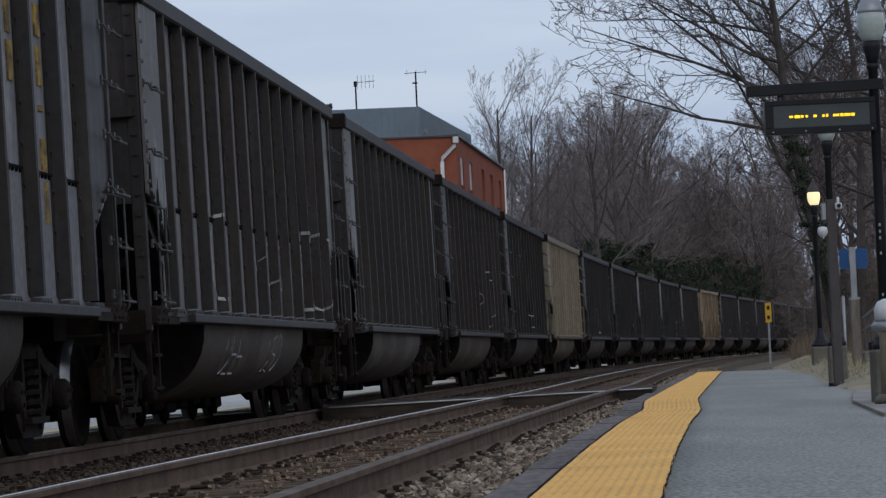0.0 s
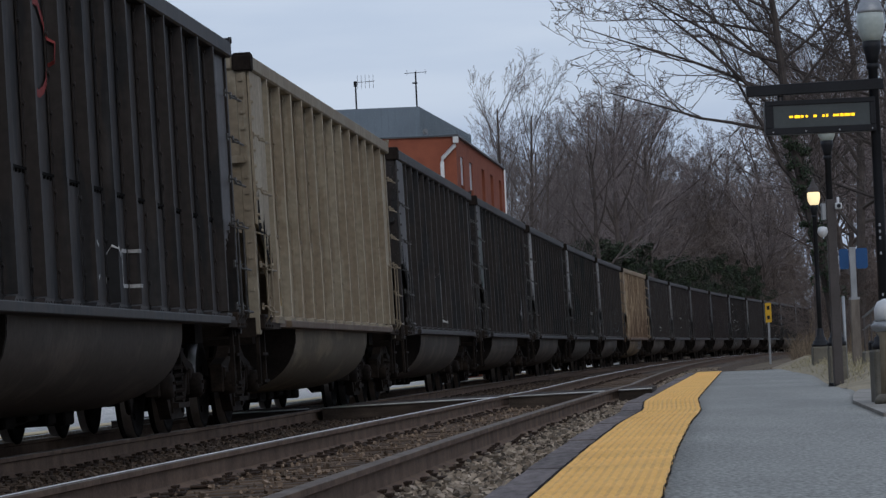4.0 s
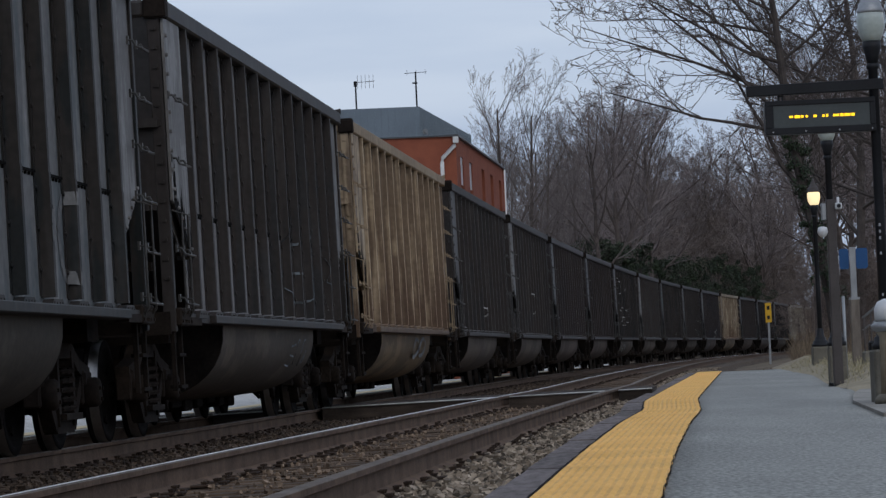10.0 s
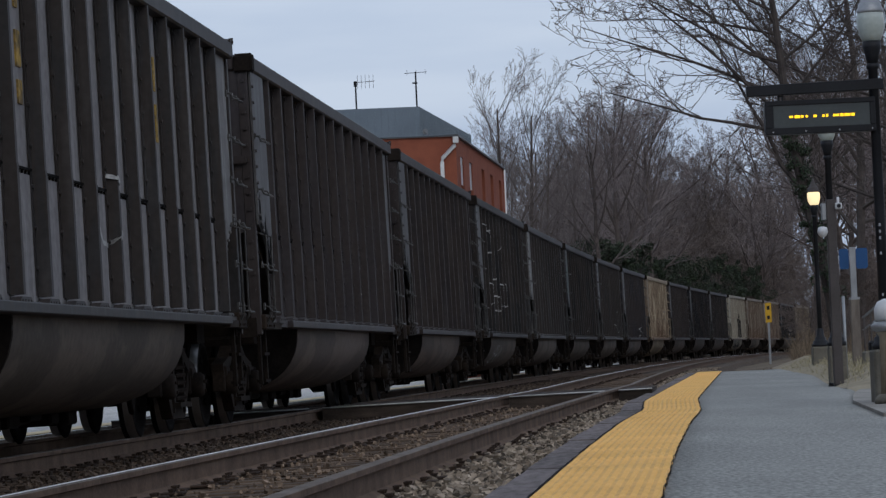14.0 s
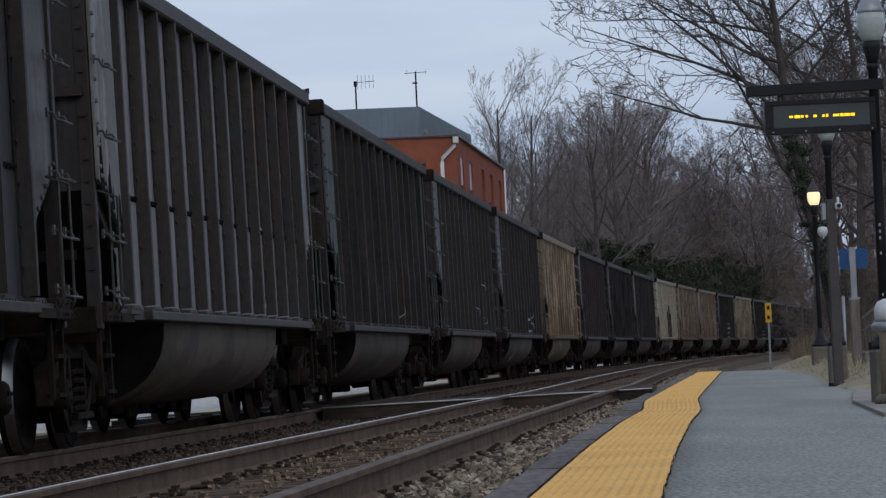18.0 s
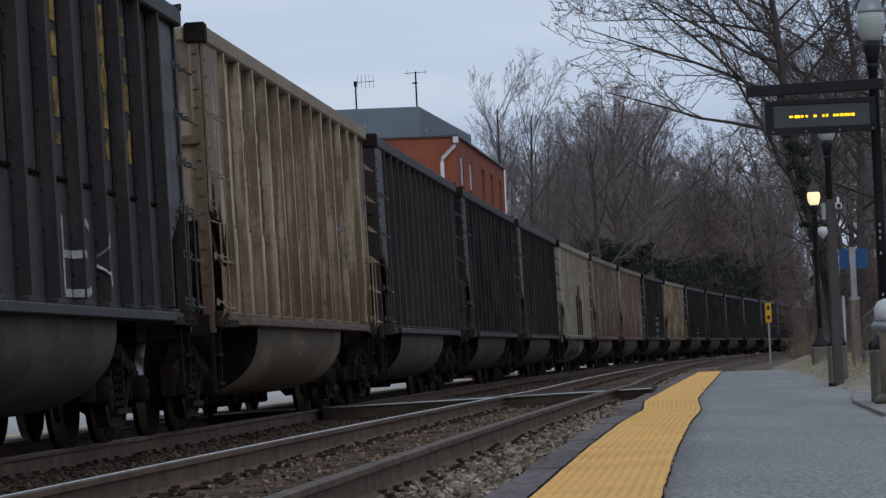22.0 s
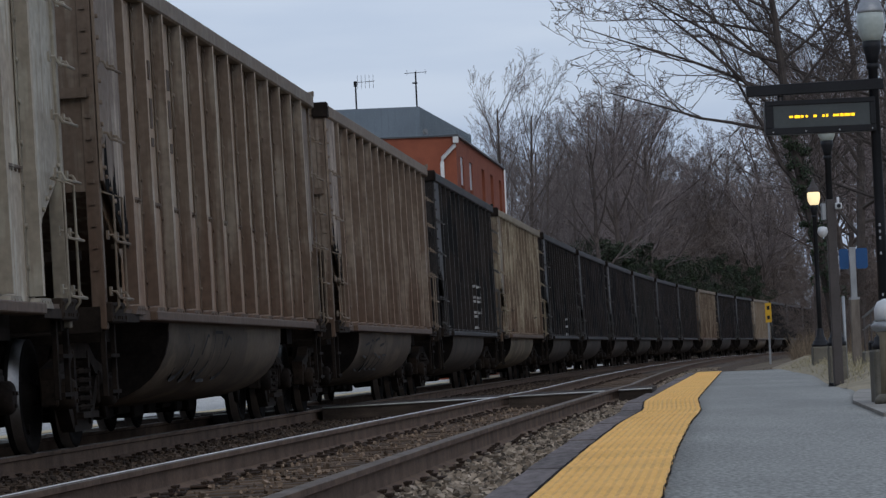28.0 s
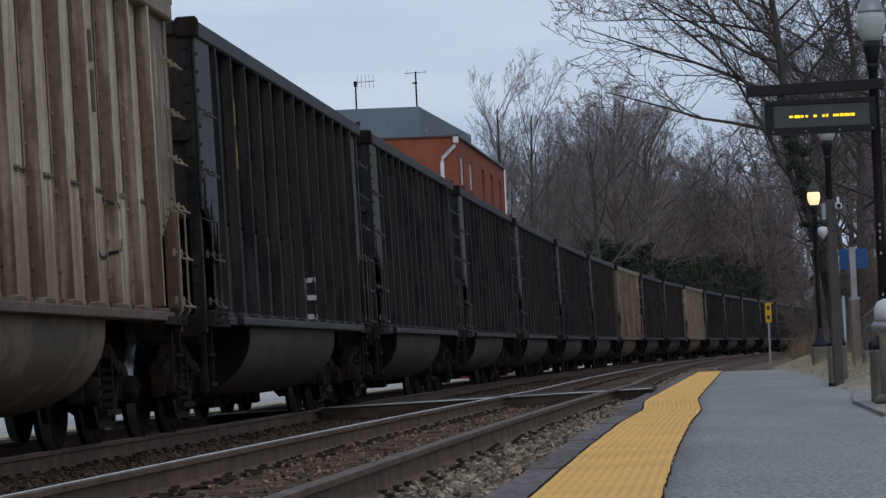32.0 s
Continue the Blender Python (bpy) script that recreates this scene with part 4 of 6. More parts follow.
def hopper_car():
    """One coal hopper, its origin on the rail heads under its middle; its shown flank at -y."""
    car = empty("coal_hopper_car", Matrix(), "weathered ribbed coal hopper car on the far track", "railway car", "cars of the coal train")
    part("upper_side_sheet", upper_sheet_mesh(), M_FACE, car)
    part("lower_side_sheet", lower_sheet_mesh(), M_FACE, car)
    part("side_sheet", side_sheet_mesh(PANEL - 0.01, True), M_PAINT, car)
    part("end_sheet", end_sheet_mesh(-1), M_PAINT, car)
    part("end_sheet", end_sheet_mesh(1), M_PAINT, car)
    part("tub", tub_mesh(), M_TUB, car)
    te = tub_end_mesh()
    for x in (-3.965, 3.915):
        part("tub_end", te, M_UNDER, car, "black end plate of the belly", at=pose(x, 0, 0))
    ch, ech, sl, po, gu, gr, st, ri, la = chord_mesh(), end_chord_mesh(), sill_mesh(), post_mesh(), gusset_mesh(), grab_mesh(), step_mesh(), rib_mesh(), stile_mesh()
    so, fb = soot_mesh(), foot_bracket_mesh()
    half_turn = pose(0, 0, 0, 0, 0, 180)
    part("top_chord", ch, M_PAINT, car, at=pose(0, -FACE + 0.17, TOP))
    part("corner_cap", corner_cap_bmesh(), M_UNDER, car, "blackened rounded corner cap")
    ch2 = ch.copy()
    ch2.transform(Matrix.Diagonal((1, -1, 1, 1)))
    ch2.flip_normals()
    part("top_chord", ch2, M_PAINT, car, at=pose(0, FACE - 0.17, TOP))
    for e in (-1, 1):
        part("end_stiffener", boxed(min(e * HALF, e * HALF + e * 0.06), max(e * HALF, e * HALF + e * 0.06), -PANEL, PANEL, 2.75, 2.83), M_PAINT, car)
        part("end_chord", ech, M_PAINT, car, at=pose(e * (HALF - 0.02), 0, TOP - 0.01))
        flip = Matrix() if e < 0 else half_turn
        part("side_sill", sl, M_PAINT, car, at=pose(0, -FACE, SILL) if e < 0 else pose(0, FACE, SILL, 0, 0, 180))
        for x in RIBS if e < 0 else ():
            part("rib", ri, M_PAINT, car, at=pose(x, e * PANEL, 0) @ flip)
        for f in (-1, 1):
            part("corner_post", po, M_PAINT, car, at=pose(f * (HALF - 0.04), e * (FACE - 0.11), 0, 0, 0, 0 if f < 0 else 180))
            g = part("corner_panel", gu, M_PAINT, car, at=pose(f * (HALF - 0.02), e * (FACE - 0.035 if f < 0 else PANEL + 0.018), 0) @ (Matrix.Diagonal((1, -e, 1, 1)) if f < 0 else Matrix.Diagonal((-1, -e, 1, 1))))
            part("sill_step", st, M_UNDER, car, at=pose(f * (HALF - 0.05) - (0 if f < 0 else 0.42), e * (FACE - 0.1), 0))
            for x in (0.10, 0.50) if e < 0 else ():
                part("ladder_stile", la, M_GRAB, car, at=pose(f * (HALF - x), -FACE + 0.02, 0))
            if e < 0:
                part("foot_bracket", fb, M_TRUCK, car, at=pose(f * (HALF - 0.01), -FACE + 0.04, 0) @ Matrix.Diagonal((-f, 1, 1, 1)))
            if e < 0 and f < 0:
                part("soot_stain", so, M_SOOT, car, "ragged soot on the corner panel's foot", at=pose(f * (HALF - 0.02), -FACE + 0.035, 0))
            for z in (1.16, 1.58, 2.0, 2.42, 2.84, 3.28) if e < 0 and f > 0 else ((1.18, 1.62, 2.42, 2.98) if e < 0 else ()):
                part("grab_iron", gr, M_GRAB, car, at=pose(f * (HALF - 0.05) - (0 if f < 0 else 0.46), -FACE + 0.03, z))
        part("coupler", coupler_mesh(), M_UNDER, car, at=pose(e * 7.45, 0, 0, 0, 0, 0 if e > 0 else 180))
        truck = part("truck", bolster_mesh(), M_UNDER, car, at=pose(e * 6.05, 0, 0))
        sf, sp, ws = side_frame_mesh(), spring_mesh(), wheelset_mesh()
        for f in (-1, 1):
            part("side_frame", sf, M_TRUCK, truck, at=pose(0, f * 1.0, 0))
            for sx in (-0.13, 0.13):
                part("spring", sp, M_TRUCK, truck, at=pose(sx, f * 1.0, 0))
            part("wheelset", ws, M_WHEEL, truck, "steel wheels on an axle with bright treads", at=pose(f * 0.89, 0, 0.457))
    part("centre_sill", centre_sill_mesh(), M_UNDER, car)
    part("door_gear", door_gear_mesh(), M_UNDER, car, "black discharge gear and brake rods")
    return car


# Where the coupling before car n stands at t seconds
S_START = 33.01


# The cars differ a little in length: how far each coupling stands off an even spacing
UNEVEN = {-1: 0.4, 0: 0.24, 1: -0.35, 2: -0.12, 3: -0.43, 4: -0.07, 5: 0.26, 6: 0.74, 7: 0.44, 8: 0.31, 9: -0.22, 10: 0.36, 11: 0.22, 12: -0.21, 13: 0.39, 14: 0.28, 15: 0.25, 16: -0.07, 17: 0.12, 18: -0.51, 19: -0.31, 20: 0.04, 21: -0.09, 22: 0.08, 23: 0.3, 24: 0.38, 25: 0.32, 26: 0.34, 27: -0.11, 28: -0.02}
GAP = 1.45


def car_place(n, t):
    lag = 10.07 + t * (0.46863 + t * (-0.062061 + t * (0.0027160 - t * 4.0159e-5)))
    return S_START + lag + PITCH * (n + 0.5) + (UNEVEN.get(n, 0.08) + UNEVEN.get(n + 1, 0.08)) / 2 - 14.5 * t


def car_stretch(n):
    """How long car n is beside the pattern it is copied from."""
    return (PITCH + UNEVEN.get(n + 1, 0.08) - UNEVEN.get(n, 0.08) - GAP) / (2 * HALF)


CANT = -0.954


def car_pose(n, t):
    s = car_place(n, t)
    a, b = on_line(s - 6.05, TRAIN_MID), on_line(s + 6.05, TRAIN_MID)
    d = b - a
    yaw, pitch = math.atan2(d.y, d.x), math.atan2(d.z, math.hypot(d.x, d.y))
    return Matrix.Translation((a + b) / 2) @ Matrix.Rotation(yaw, 4, "Z") @ Matrix.Rotation(-pitch, 4, "Y") @ Matrix.Rotation(radians(CANT), 4, "X")


# Colours by car, from the one that leads the view; all others are soot black
BLACKS = ((0.017, 0.017, 0.0185), (0.023, 0.0215, 0.021), (0.0145, 0.0165, 0.019), (0.026, 0.025, 0.0245), (0.017, 0.0188, 0.0188))
TANS = {3: (0.265, 0.228, 0.168), 9: (0.35, 0.268, 0.178), 19: (0.375, 0.31, 0.222), 23: (0.41, 0.38, 0.31), 24: (0.27, 0.225, 0.178), 25: (0.235, 0.19, 0.15), 27: (0.315, 0.268, 0.195), 34: (0.33, 0.27, 0.20), 37: (0.33, 0.27, 0.205)}
BROWN, GREEN = (0.0255, 0.0242, 0.0238), (0.0155, 0.0165, 0.0163)
OWN = {-2: (0.024, 0.024, 0.0245), 1: (0.022, 0.0215, 0.021), 2: GREEN, 4: (0.017, 0.0188, 0.0188), 6: GREEN, 10: BROWN, 11: BROWN, 12: BROWN, 13: (0.023, 0.0215, 0.021), 14: GREEN, 15: (0.026, 0.025, 0.0245), 16: GREEN, 18: (0.021, 0.0215, 0.0235), 20: BROWN, 21: (0.017, 0.017, 0.0185), 22: BROWN, 26: GREEN, 28: GREEN}
# Bluer, darker cars; from 29 on the far-off darkening is put into the colour
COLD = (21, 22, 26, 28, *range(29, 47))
PALE_FACED = (-2, -1, 0, 7, 8, 10, 11, 15, 17)
SAID = {-2: "black ribbed coal hopper car with grey panels and yellow lettering", 2: "soot-black ribbed coal hopper car with a dull red sprayed stroke", 3: "plain dusty tan ribbed coal hopper car", 8: "grey-panelled black hopper car with pale blue sprayed strokes", 9: "orange-tan hopper car with a white double loop on its belly", 14: "green-black hopper car covered with thin white sprayed strokes", 23: "pale tan ribbed hopper car with black drip stains", 25: "rust-brown ribbed hopper car with a pale repainted patch", 26: "green-black hopper car with white sprayed boxes"}
FIRST, LAST = -3, 46
CARS = {}


def build_train():
    master = hopper_car()
    r = random.Random(11)
    for n in range(FIRST, LAST + 1):
        car = master if n == FIRST else copy_thing(master, Matrix())
        car.matrix_basis = car_pose(n, 0)
        CARS[n] = car
        long_ = car_stretch(n)
        car.scale = (long_, 1, 1)
        for o in car.children:
            if o.name.startswith(("truck", "coupler")):
                o.matrix_basis = o.matrix_basis @ Matrix.Diagonal((1 / long_, 1, 1, 1))
        tan = n in TANS
        c = BLACKS[r.randrange(5)]
        c = TANS.get(n) or OWN.get(n) or c
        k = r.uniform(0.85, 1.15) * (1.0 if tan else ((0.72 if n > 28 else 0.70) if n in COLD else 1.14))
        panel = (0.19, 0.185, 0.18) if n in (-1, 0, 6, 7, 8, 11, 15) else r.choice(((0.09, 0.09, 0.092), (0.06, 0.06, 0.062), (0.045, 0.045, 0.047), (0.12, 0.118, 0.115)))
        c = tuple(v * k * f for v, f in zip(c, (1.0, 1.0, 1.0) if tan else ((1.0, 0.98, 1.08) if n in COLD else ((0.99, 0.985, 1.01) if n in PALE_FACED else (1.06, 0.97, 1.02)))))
        for o in car.children:
            tone = c
            if o.name.startswith("tub") and not tan:
                tone = tuple(v * f + a for v, f, a in zip(c, (2.4, 2.2, 1.9), (0.058, 0.041, 0.029)))
            if o.name.startswith("tub") and tan:
                tone = tuple(v * f for v, f in zip(c, (0.60, 0.55, 0.50)))
            if o.name.startswith("corner_panel"):
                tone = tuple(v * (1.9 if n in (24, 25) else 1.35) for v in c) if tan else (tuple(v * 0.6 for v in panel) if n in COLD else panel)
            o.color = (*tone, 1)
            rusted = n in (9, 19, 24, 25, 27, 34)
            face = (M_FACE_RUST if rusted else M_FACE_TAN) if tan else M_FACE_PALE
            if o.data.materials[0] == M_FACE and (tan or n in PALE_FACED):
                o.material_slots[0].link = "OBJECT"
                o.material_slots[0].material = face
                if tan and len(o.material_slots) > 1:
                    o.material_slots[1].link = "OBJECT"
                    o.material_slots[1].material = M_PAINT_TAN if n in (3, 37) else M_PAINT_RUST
            if tan and o.data.materials[0] == M_GRAB:
                o.material_slots[0].link = "OBJECT"
                o.material_slots[0].material = M_PAINT_TAN
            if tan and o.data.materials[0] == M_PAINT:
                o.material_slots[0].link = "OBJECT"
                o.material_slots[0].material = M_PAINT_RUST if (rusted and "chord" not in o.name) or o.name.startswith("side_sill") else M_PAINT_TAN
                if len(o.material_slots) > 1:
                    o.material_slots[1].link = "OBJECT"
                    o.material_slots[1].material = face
        own = SAID.get(n) or ("tan weathered ribbed coal hopper car streaked with rust" if tan else ("soot-black ribbed coal hopper car with pale grey panels" if n in PALE_FACED else "soot-black weathered ribbed coal hopper car"))
        tagged(car, own, "railway car", "cars of the coal train")


def rib_depth(x):
    """How far the flank stands out at x, at the height of the lower ribs."""
    d = min(abs(x - c) for c in RIBS)
    return PANEL + 0.016 + (FACE - PANEL - 0.010) * min(max((0.07 - d) / 0.03, 0.0), 1.0)


def spray(name, car, mat_, runs, width, label, on_tub=False):
    """Painted strokes of (x, z) runs laid on the flank, stepping over its ribs."""
    for run in runs:
        bm = bmesh.new()
        pts = []
        for (x0, z0), (x1, z1) in zip(run, run[1:]):
            n = max(int(math.hypot(x1 - x0, z1 - z0) / 0.03), 1)
            pts += [(x0 + (x1 - x0) * k / n, z0 + (z1 - z0) * k / n) for k in range(n)]
        pts.append(run[-1])
        for (x0, z0), (x1, z1) in zip(pts, pts[1:]):
            d = math.hypot(x1 - x0, z1 - z0) or 1
            nx, nz = -(z1 - z0) / d * width / 2, (x1 - x0) / d * width / 2
            if on_tub:
                tub = lambda z: 1.502 * max(0.0, 1 - (min(max((SILL - z) / 0.78, 0), 0.99)) ** 2.67) ** 0.31
                ya, yb = tub(z0) + 0.004, tub(z1) + 0.004
                if abs(yb - ya) > 0.12:
                    continue
            else:
                ya, yb = rib_depth(x0), rib_depth(x1)
            vs = [bm.verts.new(c) for c in ((x0 - nx, -ya, z0 - nz), (x1 - nx, -yb, z1 - nz), (x1 + nx, -yb, z1 + nz), (x0 + nx, -ya, z0 + nz))]
            bm.faces.new(vs)
        part(name, bm, mat_, car, label)


def loop(cx, cz, w, h, r, turns=1.0, n=14):
    """An unreadable rounded letter shape."""
    a0 = r.uniform(0, 6)
    return [(cx + w / 2 * math.cos(a0 + turns * 6.28 * k / n) * r.uniform(0.85, 1.1), cz + h / 2 * math.sin(a0 + turns * 6.28 * k / n) * r.uniform(0.9, 1.05)) for k in range(n + 1)]


def zig(x, z, w, h, r):
    return [(x + w * a, z + h * b) for a, b in r.choice((((0, 0), (0.1, 1), (0.5, 0.3), (0.9, 1), (1, 0)), ((0, 1), (0, 0), (0.9, 0), (0.9, 0.5), (0, 0.5)), ((1, 1), (0, 0.9), (0.1, 0.5), (1, 0.45), (0.9, 0), (0, 0.05)), ((0, 0), (0, 1), (0.9, 1), (0.9, 0), (0, 0))))]


def tag(n, x, z, w, h, count, mat_, width, seed, label, on_tub=False):
    r = random.Random(seed)
    runs = []
    for k in range(count):
        cx = x + w * (k + 0.1) / count
        runs.append(loop(cx + w / count * 0.4, z + h / 2, w / count * 0.8, h, r, r.uniform(0.6, 1.0)) if r.random() < 0.5 else zig(cx, z, w / count * 0.8, h * r.uniform(0.8, 1.1), r))
    spray("spray_marking", CARS[n], mat_, runs, width, label, on_tub)


def bars(n, xs, z0, z1, mat_, seed, label):
    """Worn lettering between the ribs, kept as plain blocks."""
    r = random.Random(seed)
    for x in xs:
        z = z1
        while z > z0:
            h = r.uniform(0.12, 0.34)
            w = r.uniform(0.05, 0.10)
            bm = boxed(x - 0.28 - w, x - 0.28 + w * r.uniform(0.5, 1.0), -PANEL - 0.014, -PANEL - 0.0005, max(z - h, z0), z)
            part("lettering_block", bm, mat_, CARS[n], label)
            z -= h + r.uniform(0.05, 0.2)


def panel_loop(n, mat_, zc, h, label, wide=0.42):
    """A long sprayed loop on the near corner panel."""
    r = random.Random(600 + n)
    out = -FACE + 0.035 - 0.0165
    pts = [(-6.88 + wide / 2 * math.sin(k * 0.314) + r.uniform(-0.02, 0.02), zc + h / 2 * math.cos(k * 0.314)) for k in range(21)]
    bm = bmesh.new()
    for (x0, z0), (x1, z1) in zip(pts, pts[1:]):
        d = math.hypot(x1 - x0, z1 - z0)
        nx, nz = -(z1 - z0) / d * 0.030, (x1 - x0) / d * 0.012
        bm.faces.new([bm.verts.new(c) for c in ((x0 - nx, out, z0 - nz), (x1 - nx, out, z1 - nz), (x1 + nx, out, z1 + nz), (x0 + nx, out, z0 + nz))])
    part("spray_marking", bm, mat_, CARS[n], label)


def mark_cars():
    for n, mat_, zc, h, said in ((1, M_WHITE_MARK, 2.9, 1.3, "white sprayed loop on the corner panel"), (2, M_WHITE_MARK, 2.9, 1.1, "white sprayed loop on the corner panel"), (5, M_GREEN_MARK, 2.6, 1.25, "pale green sprayed loop on the corner panel"), (16, M_GREEN_MARK, 2.95, 1.15, "pale green sprayed loop on the corner panel"), (17, M_WHITE_MARK, 2.5, 0.5, "white sprayed loop on the corner panel"), (22, M_WHITE_MARK, 2.75, 1.1, "white sprayed loop on the corner panel"), (18, M_WHITE_MARK, 3.0, 0.8, "white sprayed loop on the corner panel")):
        panel_loop(n, mat_, zc, h, said)
    y, w = "worn yellow lettering block", "thin white sprayed strokes"
    strip_ = reflector_mesh()
    for n in (3, 10, 14, 21, 22, 26):
        for x in (RIBS[1] - 0.25, RIBS[4] - 0.25, RIBS[7] - 0.25, RIBS[10] - 0.25, RIBS[12] + 0.3):
            part("reflector", strip_, M_YELLOW_MARK, CARS[n], "faded yellow reflective strip", at=pose(x, -PANEL - 0.0125, 1.42))
    r = random.Random(77)
    for n in (5, 10, 11, 13, 14, 16, 18, 20, 21, 22, 26, 28):
        bars(n, [RIBS[i] for i in r.sample((2, 3, 9, 10), 2)], r.choice((2.5, 2.7)), 3.35, M_YELLOW_MARK, 300 + n, y)
    bars(4, [RIBS[1], RIBS[2]], 2.2, 3.3, M_YELLOW_MARK, 344, y)
    bars(4, RIBS[1:8], 1.25, 1.55, M_YELLOW_MARK, 347, y)
    bars(6, [RIBS[2]], 2.6, 3.1, M_YELLOW_MARK, 348, y)
    bars(16, RIBS[9:12], 2.7, 3.6, M_YELLOW_MARK, 352, y)
    bars(-2, [RIBS[9], RIBS[10], RIBS[11]], 2.5, 3.6, M_YELLOW_MARK, 345, y)
    bars(-2, [RIBS[11]], 1.6, 2.3, M_YELLOW_MARK, 346, y)
    for n in (9, 19, 23, 24, 27):
        bars(n, [RIBS[i] for i in (2, 3, 10)], 2.55, 3.3, M_BROWN_MARK, 330 + n, "faded dark lettering block")
    for n in (1, 10, 18):
        bars(n, [RIBS[9], RIBS[11]] if n % 2 else [RIBS[8], RIBS[10], RIBS[11]], r.choice((2.3, 2.6)), 3.55, M_YELLOW_MARK, 500 + n, y)
    bars(25, RIBS[8:12], 2.85, 3.7, M_BROWN_MARK, 350, "faded brown lettering block")
    bars(3, RIBS[9:12], 2.9, 3.6, M_BROWN_MARK, 351, "faded brown lettering block")
    for n in (0, 6, 13, 15, 17, 21, 26):
        bars(n, [RIBS[9], RIBS[10], RIBS[11]], 2.7, 3.65, M_ORANGE_MARK, 500 + n, "worn orange lettering block")
    bars(-1, [RIBS[8], RIBS[9], RIBS[11]], 2.4, 3.6, M_YELLOW_MARK, 520, y)
    tag(-1, 3.0, 1.25, 3.4, 0.95, 4, M_WHITE_MARK, 0.04, 48, w)
    tag(1, 2.6, 1.25, 2.4, 1.2, 3, M_WHITE_MARK, 0.03, 40, w)
    tag(8, 0.8, 1.3, 5.0, 0.9, 6, M_BLUE_MARK, 0.03, 41, "pale blue sprayed strokes")
    tag(8, 1.5, 0.6, 1.6, 0.3, 3, M_BLUE_MARK, 0.02, 42, "pale blue sprayed strokes on the belly", True)
    spray("spray_marking", CARS[10], M_WHITE_MARK, [loop(-0.45, 1.55, 0.95, 0.42, r, 0.8)], 0.05, "white sprayed half loop")
    tag(17, 3.6, 1.25, 1.4, 0.9, 2, M_WHITE_MARK, 0.03, 45, w)
    tag(27, -4.4, 1.2, 1.2, 1.0, 2, M_BLACK_MARK, 0.04, 46, "thin dark sprayed strokes")
    tag(27, 3.4, 1.5, 0.9, 0.5, 1, M_BLACK_MARK, 0.03, 47, "thin dark sprayed strokes")
    tag(-1, -4.2, 1.25, 1.5, 0.85, 2, M_WHITE_MARK, 0.035, 1, w)
    tag(-1, -0.6, 1.45, 3.6, 0.5, 4, M_WHITE_MARK, 0.03, 2, w)
    tag(-1, -2.6, 0.55, 1.4, 0.4, 3, M_WHITE_MARK, 0.02, 3, w, True)
    tag(-1, 0.6, 0.55, 1.2, 0.4, 3, M_WHITE_MARK, 0.02, 4, w, True)
    tag(0, 2.5, 1.35, 1.2, 0.4, 2, M_WHITE_MARK, 0.03, 5, w)
    tag(1, -7.0, 2.3, 0.8, 1.2, 1, M_WHITE_MARK, 0.03, 6, w)
    tag(1, 0.2, 1.5, 0.9, 0.7, 1, M_WHITE_MARK, 0.03, 7, w)
    tag(2, -3.0, 2.6, 1.0, 0.7, 1, material("dull_red_spray", (0.28, 0.05, 0.045), (0.14, 0.03, 0.03), 0.8), 0.06, 8, "dull red sprayed stroke")
    tag(2, -1.0, 1.3, 2.4, 0.35, 3, M_WHITE_MARK, 0.03, 9, w)
    tag(4, -1.6, 1.25, 2.6, 0.9, 4, M_WHITE_MARK, 0.05, 10, w)
    tag(4, 3.3, 1.6, 0.7, 0.6, 1, M_WHITE_MARK, 0.06, 11, w)
    tag(5, 3.2, 1.2, 1.6, 1.0, 2, M_GREY_MARK, 0.22, 12, "rubbed grey sprayed patch")
    tag(7, 3.0, 1.3, 1.4, 0.6, 2, M_GREY_MARK, 0.10, 13, "rubbed grey sprayed strokes")
    tag(8, 4.3, 1.25, 1.6, 1.1, 2, M_GREY_MARK, 0.26, 14, "rubbed pale grey sprayed patch")
    spray("spray_marking", CARS[9], M_GREY_MARK, [loop(1.25, 0.80, 0.95, 0.30, r), loop(2.35, 0.82, 0.95, 0.30, r), [(1.65, 0.72), (1.95, 0.90)]], 0.058, "white sprayed double loop on the belly", True)
    tag(11, -0.6, 1.6, 0.8, 0.6, 1, M_WHITE_MARK, 0.04, 16, w)
    tag(12, 2.0, 1.5, 0.8, 0.4, 1, M_WHITE_MARK, 0.03, 17, w)
    tag(14, -5.0, 1.6, 5.2, 0.7, 5, M_WHITE_MARK, 0.03, 18, w)
    tag(14, -5.4, 2.8, 4.5, 0.6, 4, M_WHITE_MARK, 0.03, 19, w)
    tag(14, -3.0, 0.5, 2.0, 0.35, 4, M_WHITE_MARK, 0.02, 20, w, True)
    tag(15, 1.0, 1.25, 2.2, 0.9, 2, M_WHITE_MARK, 0.045, 21, w)
    spray("spray_marking", CARS[16], M_WHITE_MARK, [[(1.9, 1.16), (2.2, 1.55)], [(2.15, 1.32), (2.75, 1.50)], [(2.15, 1.36), (2.6, 1.15)]], 0.05, "small white sprayed sign")
    tag(17, 1.8, 1.3, 1.8, 0.4, 3, M_WHITE_MARK, 0.03, 23, w)
    tag(18, 1.6, 1.2, 2.0, 0.55, 3, M_WHITE_MARK, 0.06, 24, w)
    tag(18, -3.0, 0.5, 1.6, 0.4, 2, M_GREY_MARK, 0.04, 25, w, True)
    tag(19, 3.8, 2.0, 0.6, 0.8, 1, M_GREY_MARK, 0.05, 26, "faint sprayed stroke")
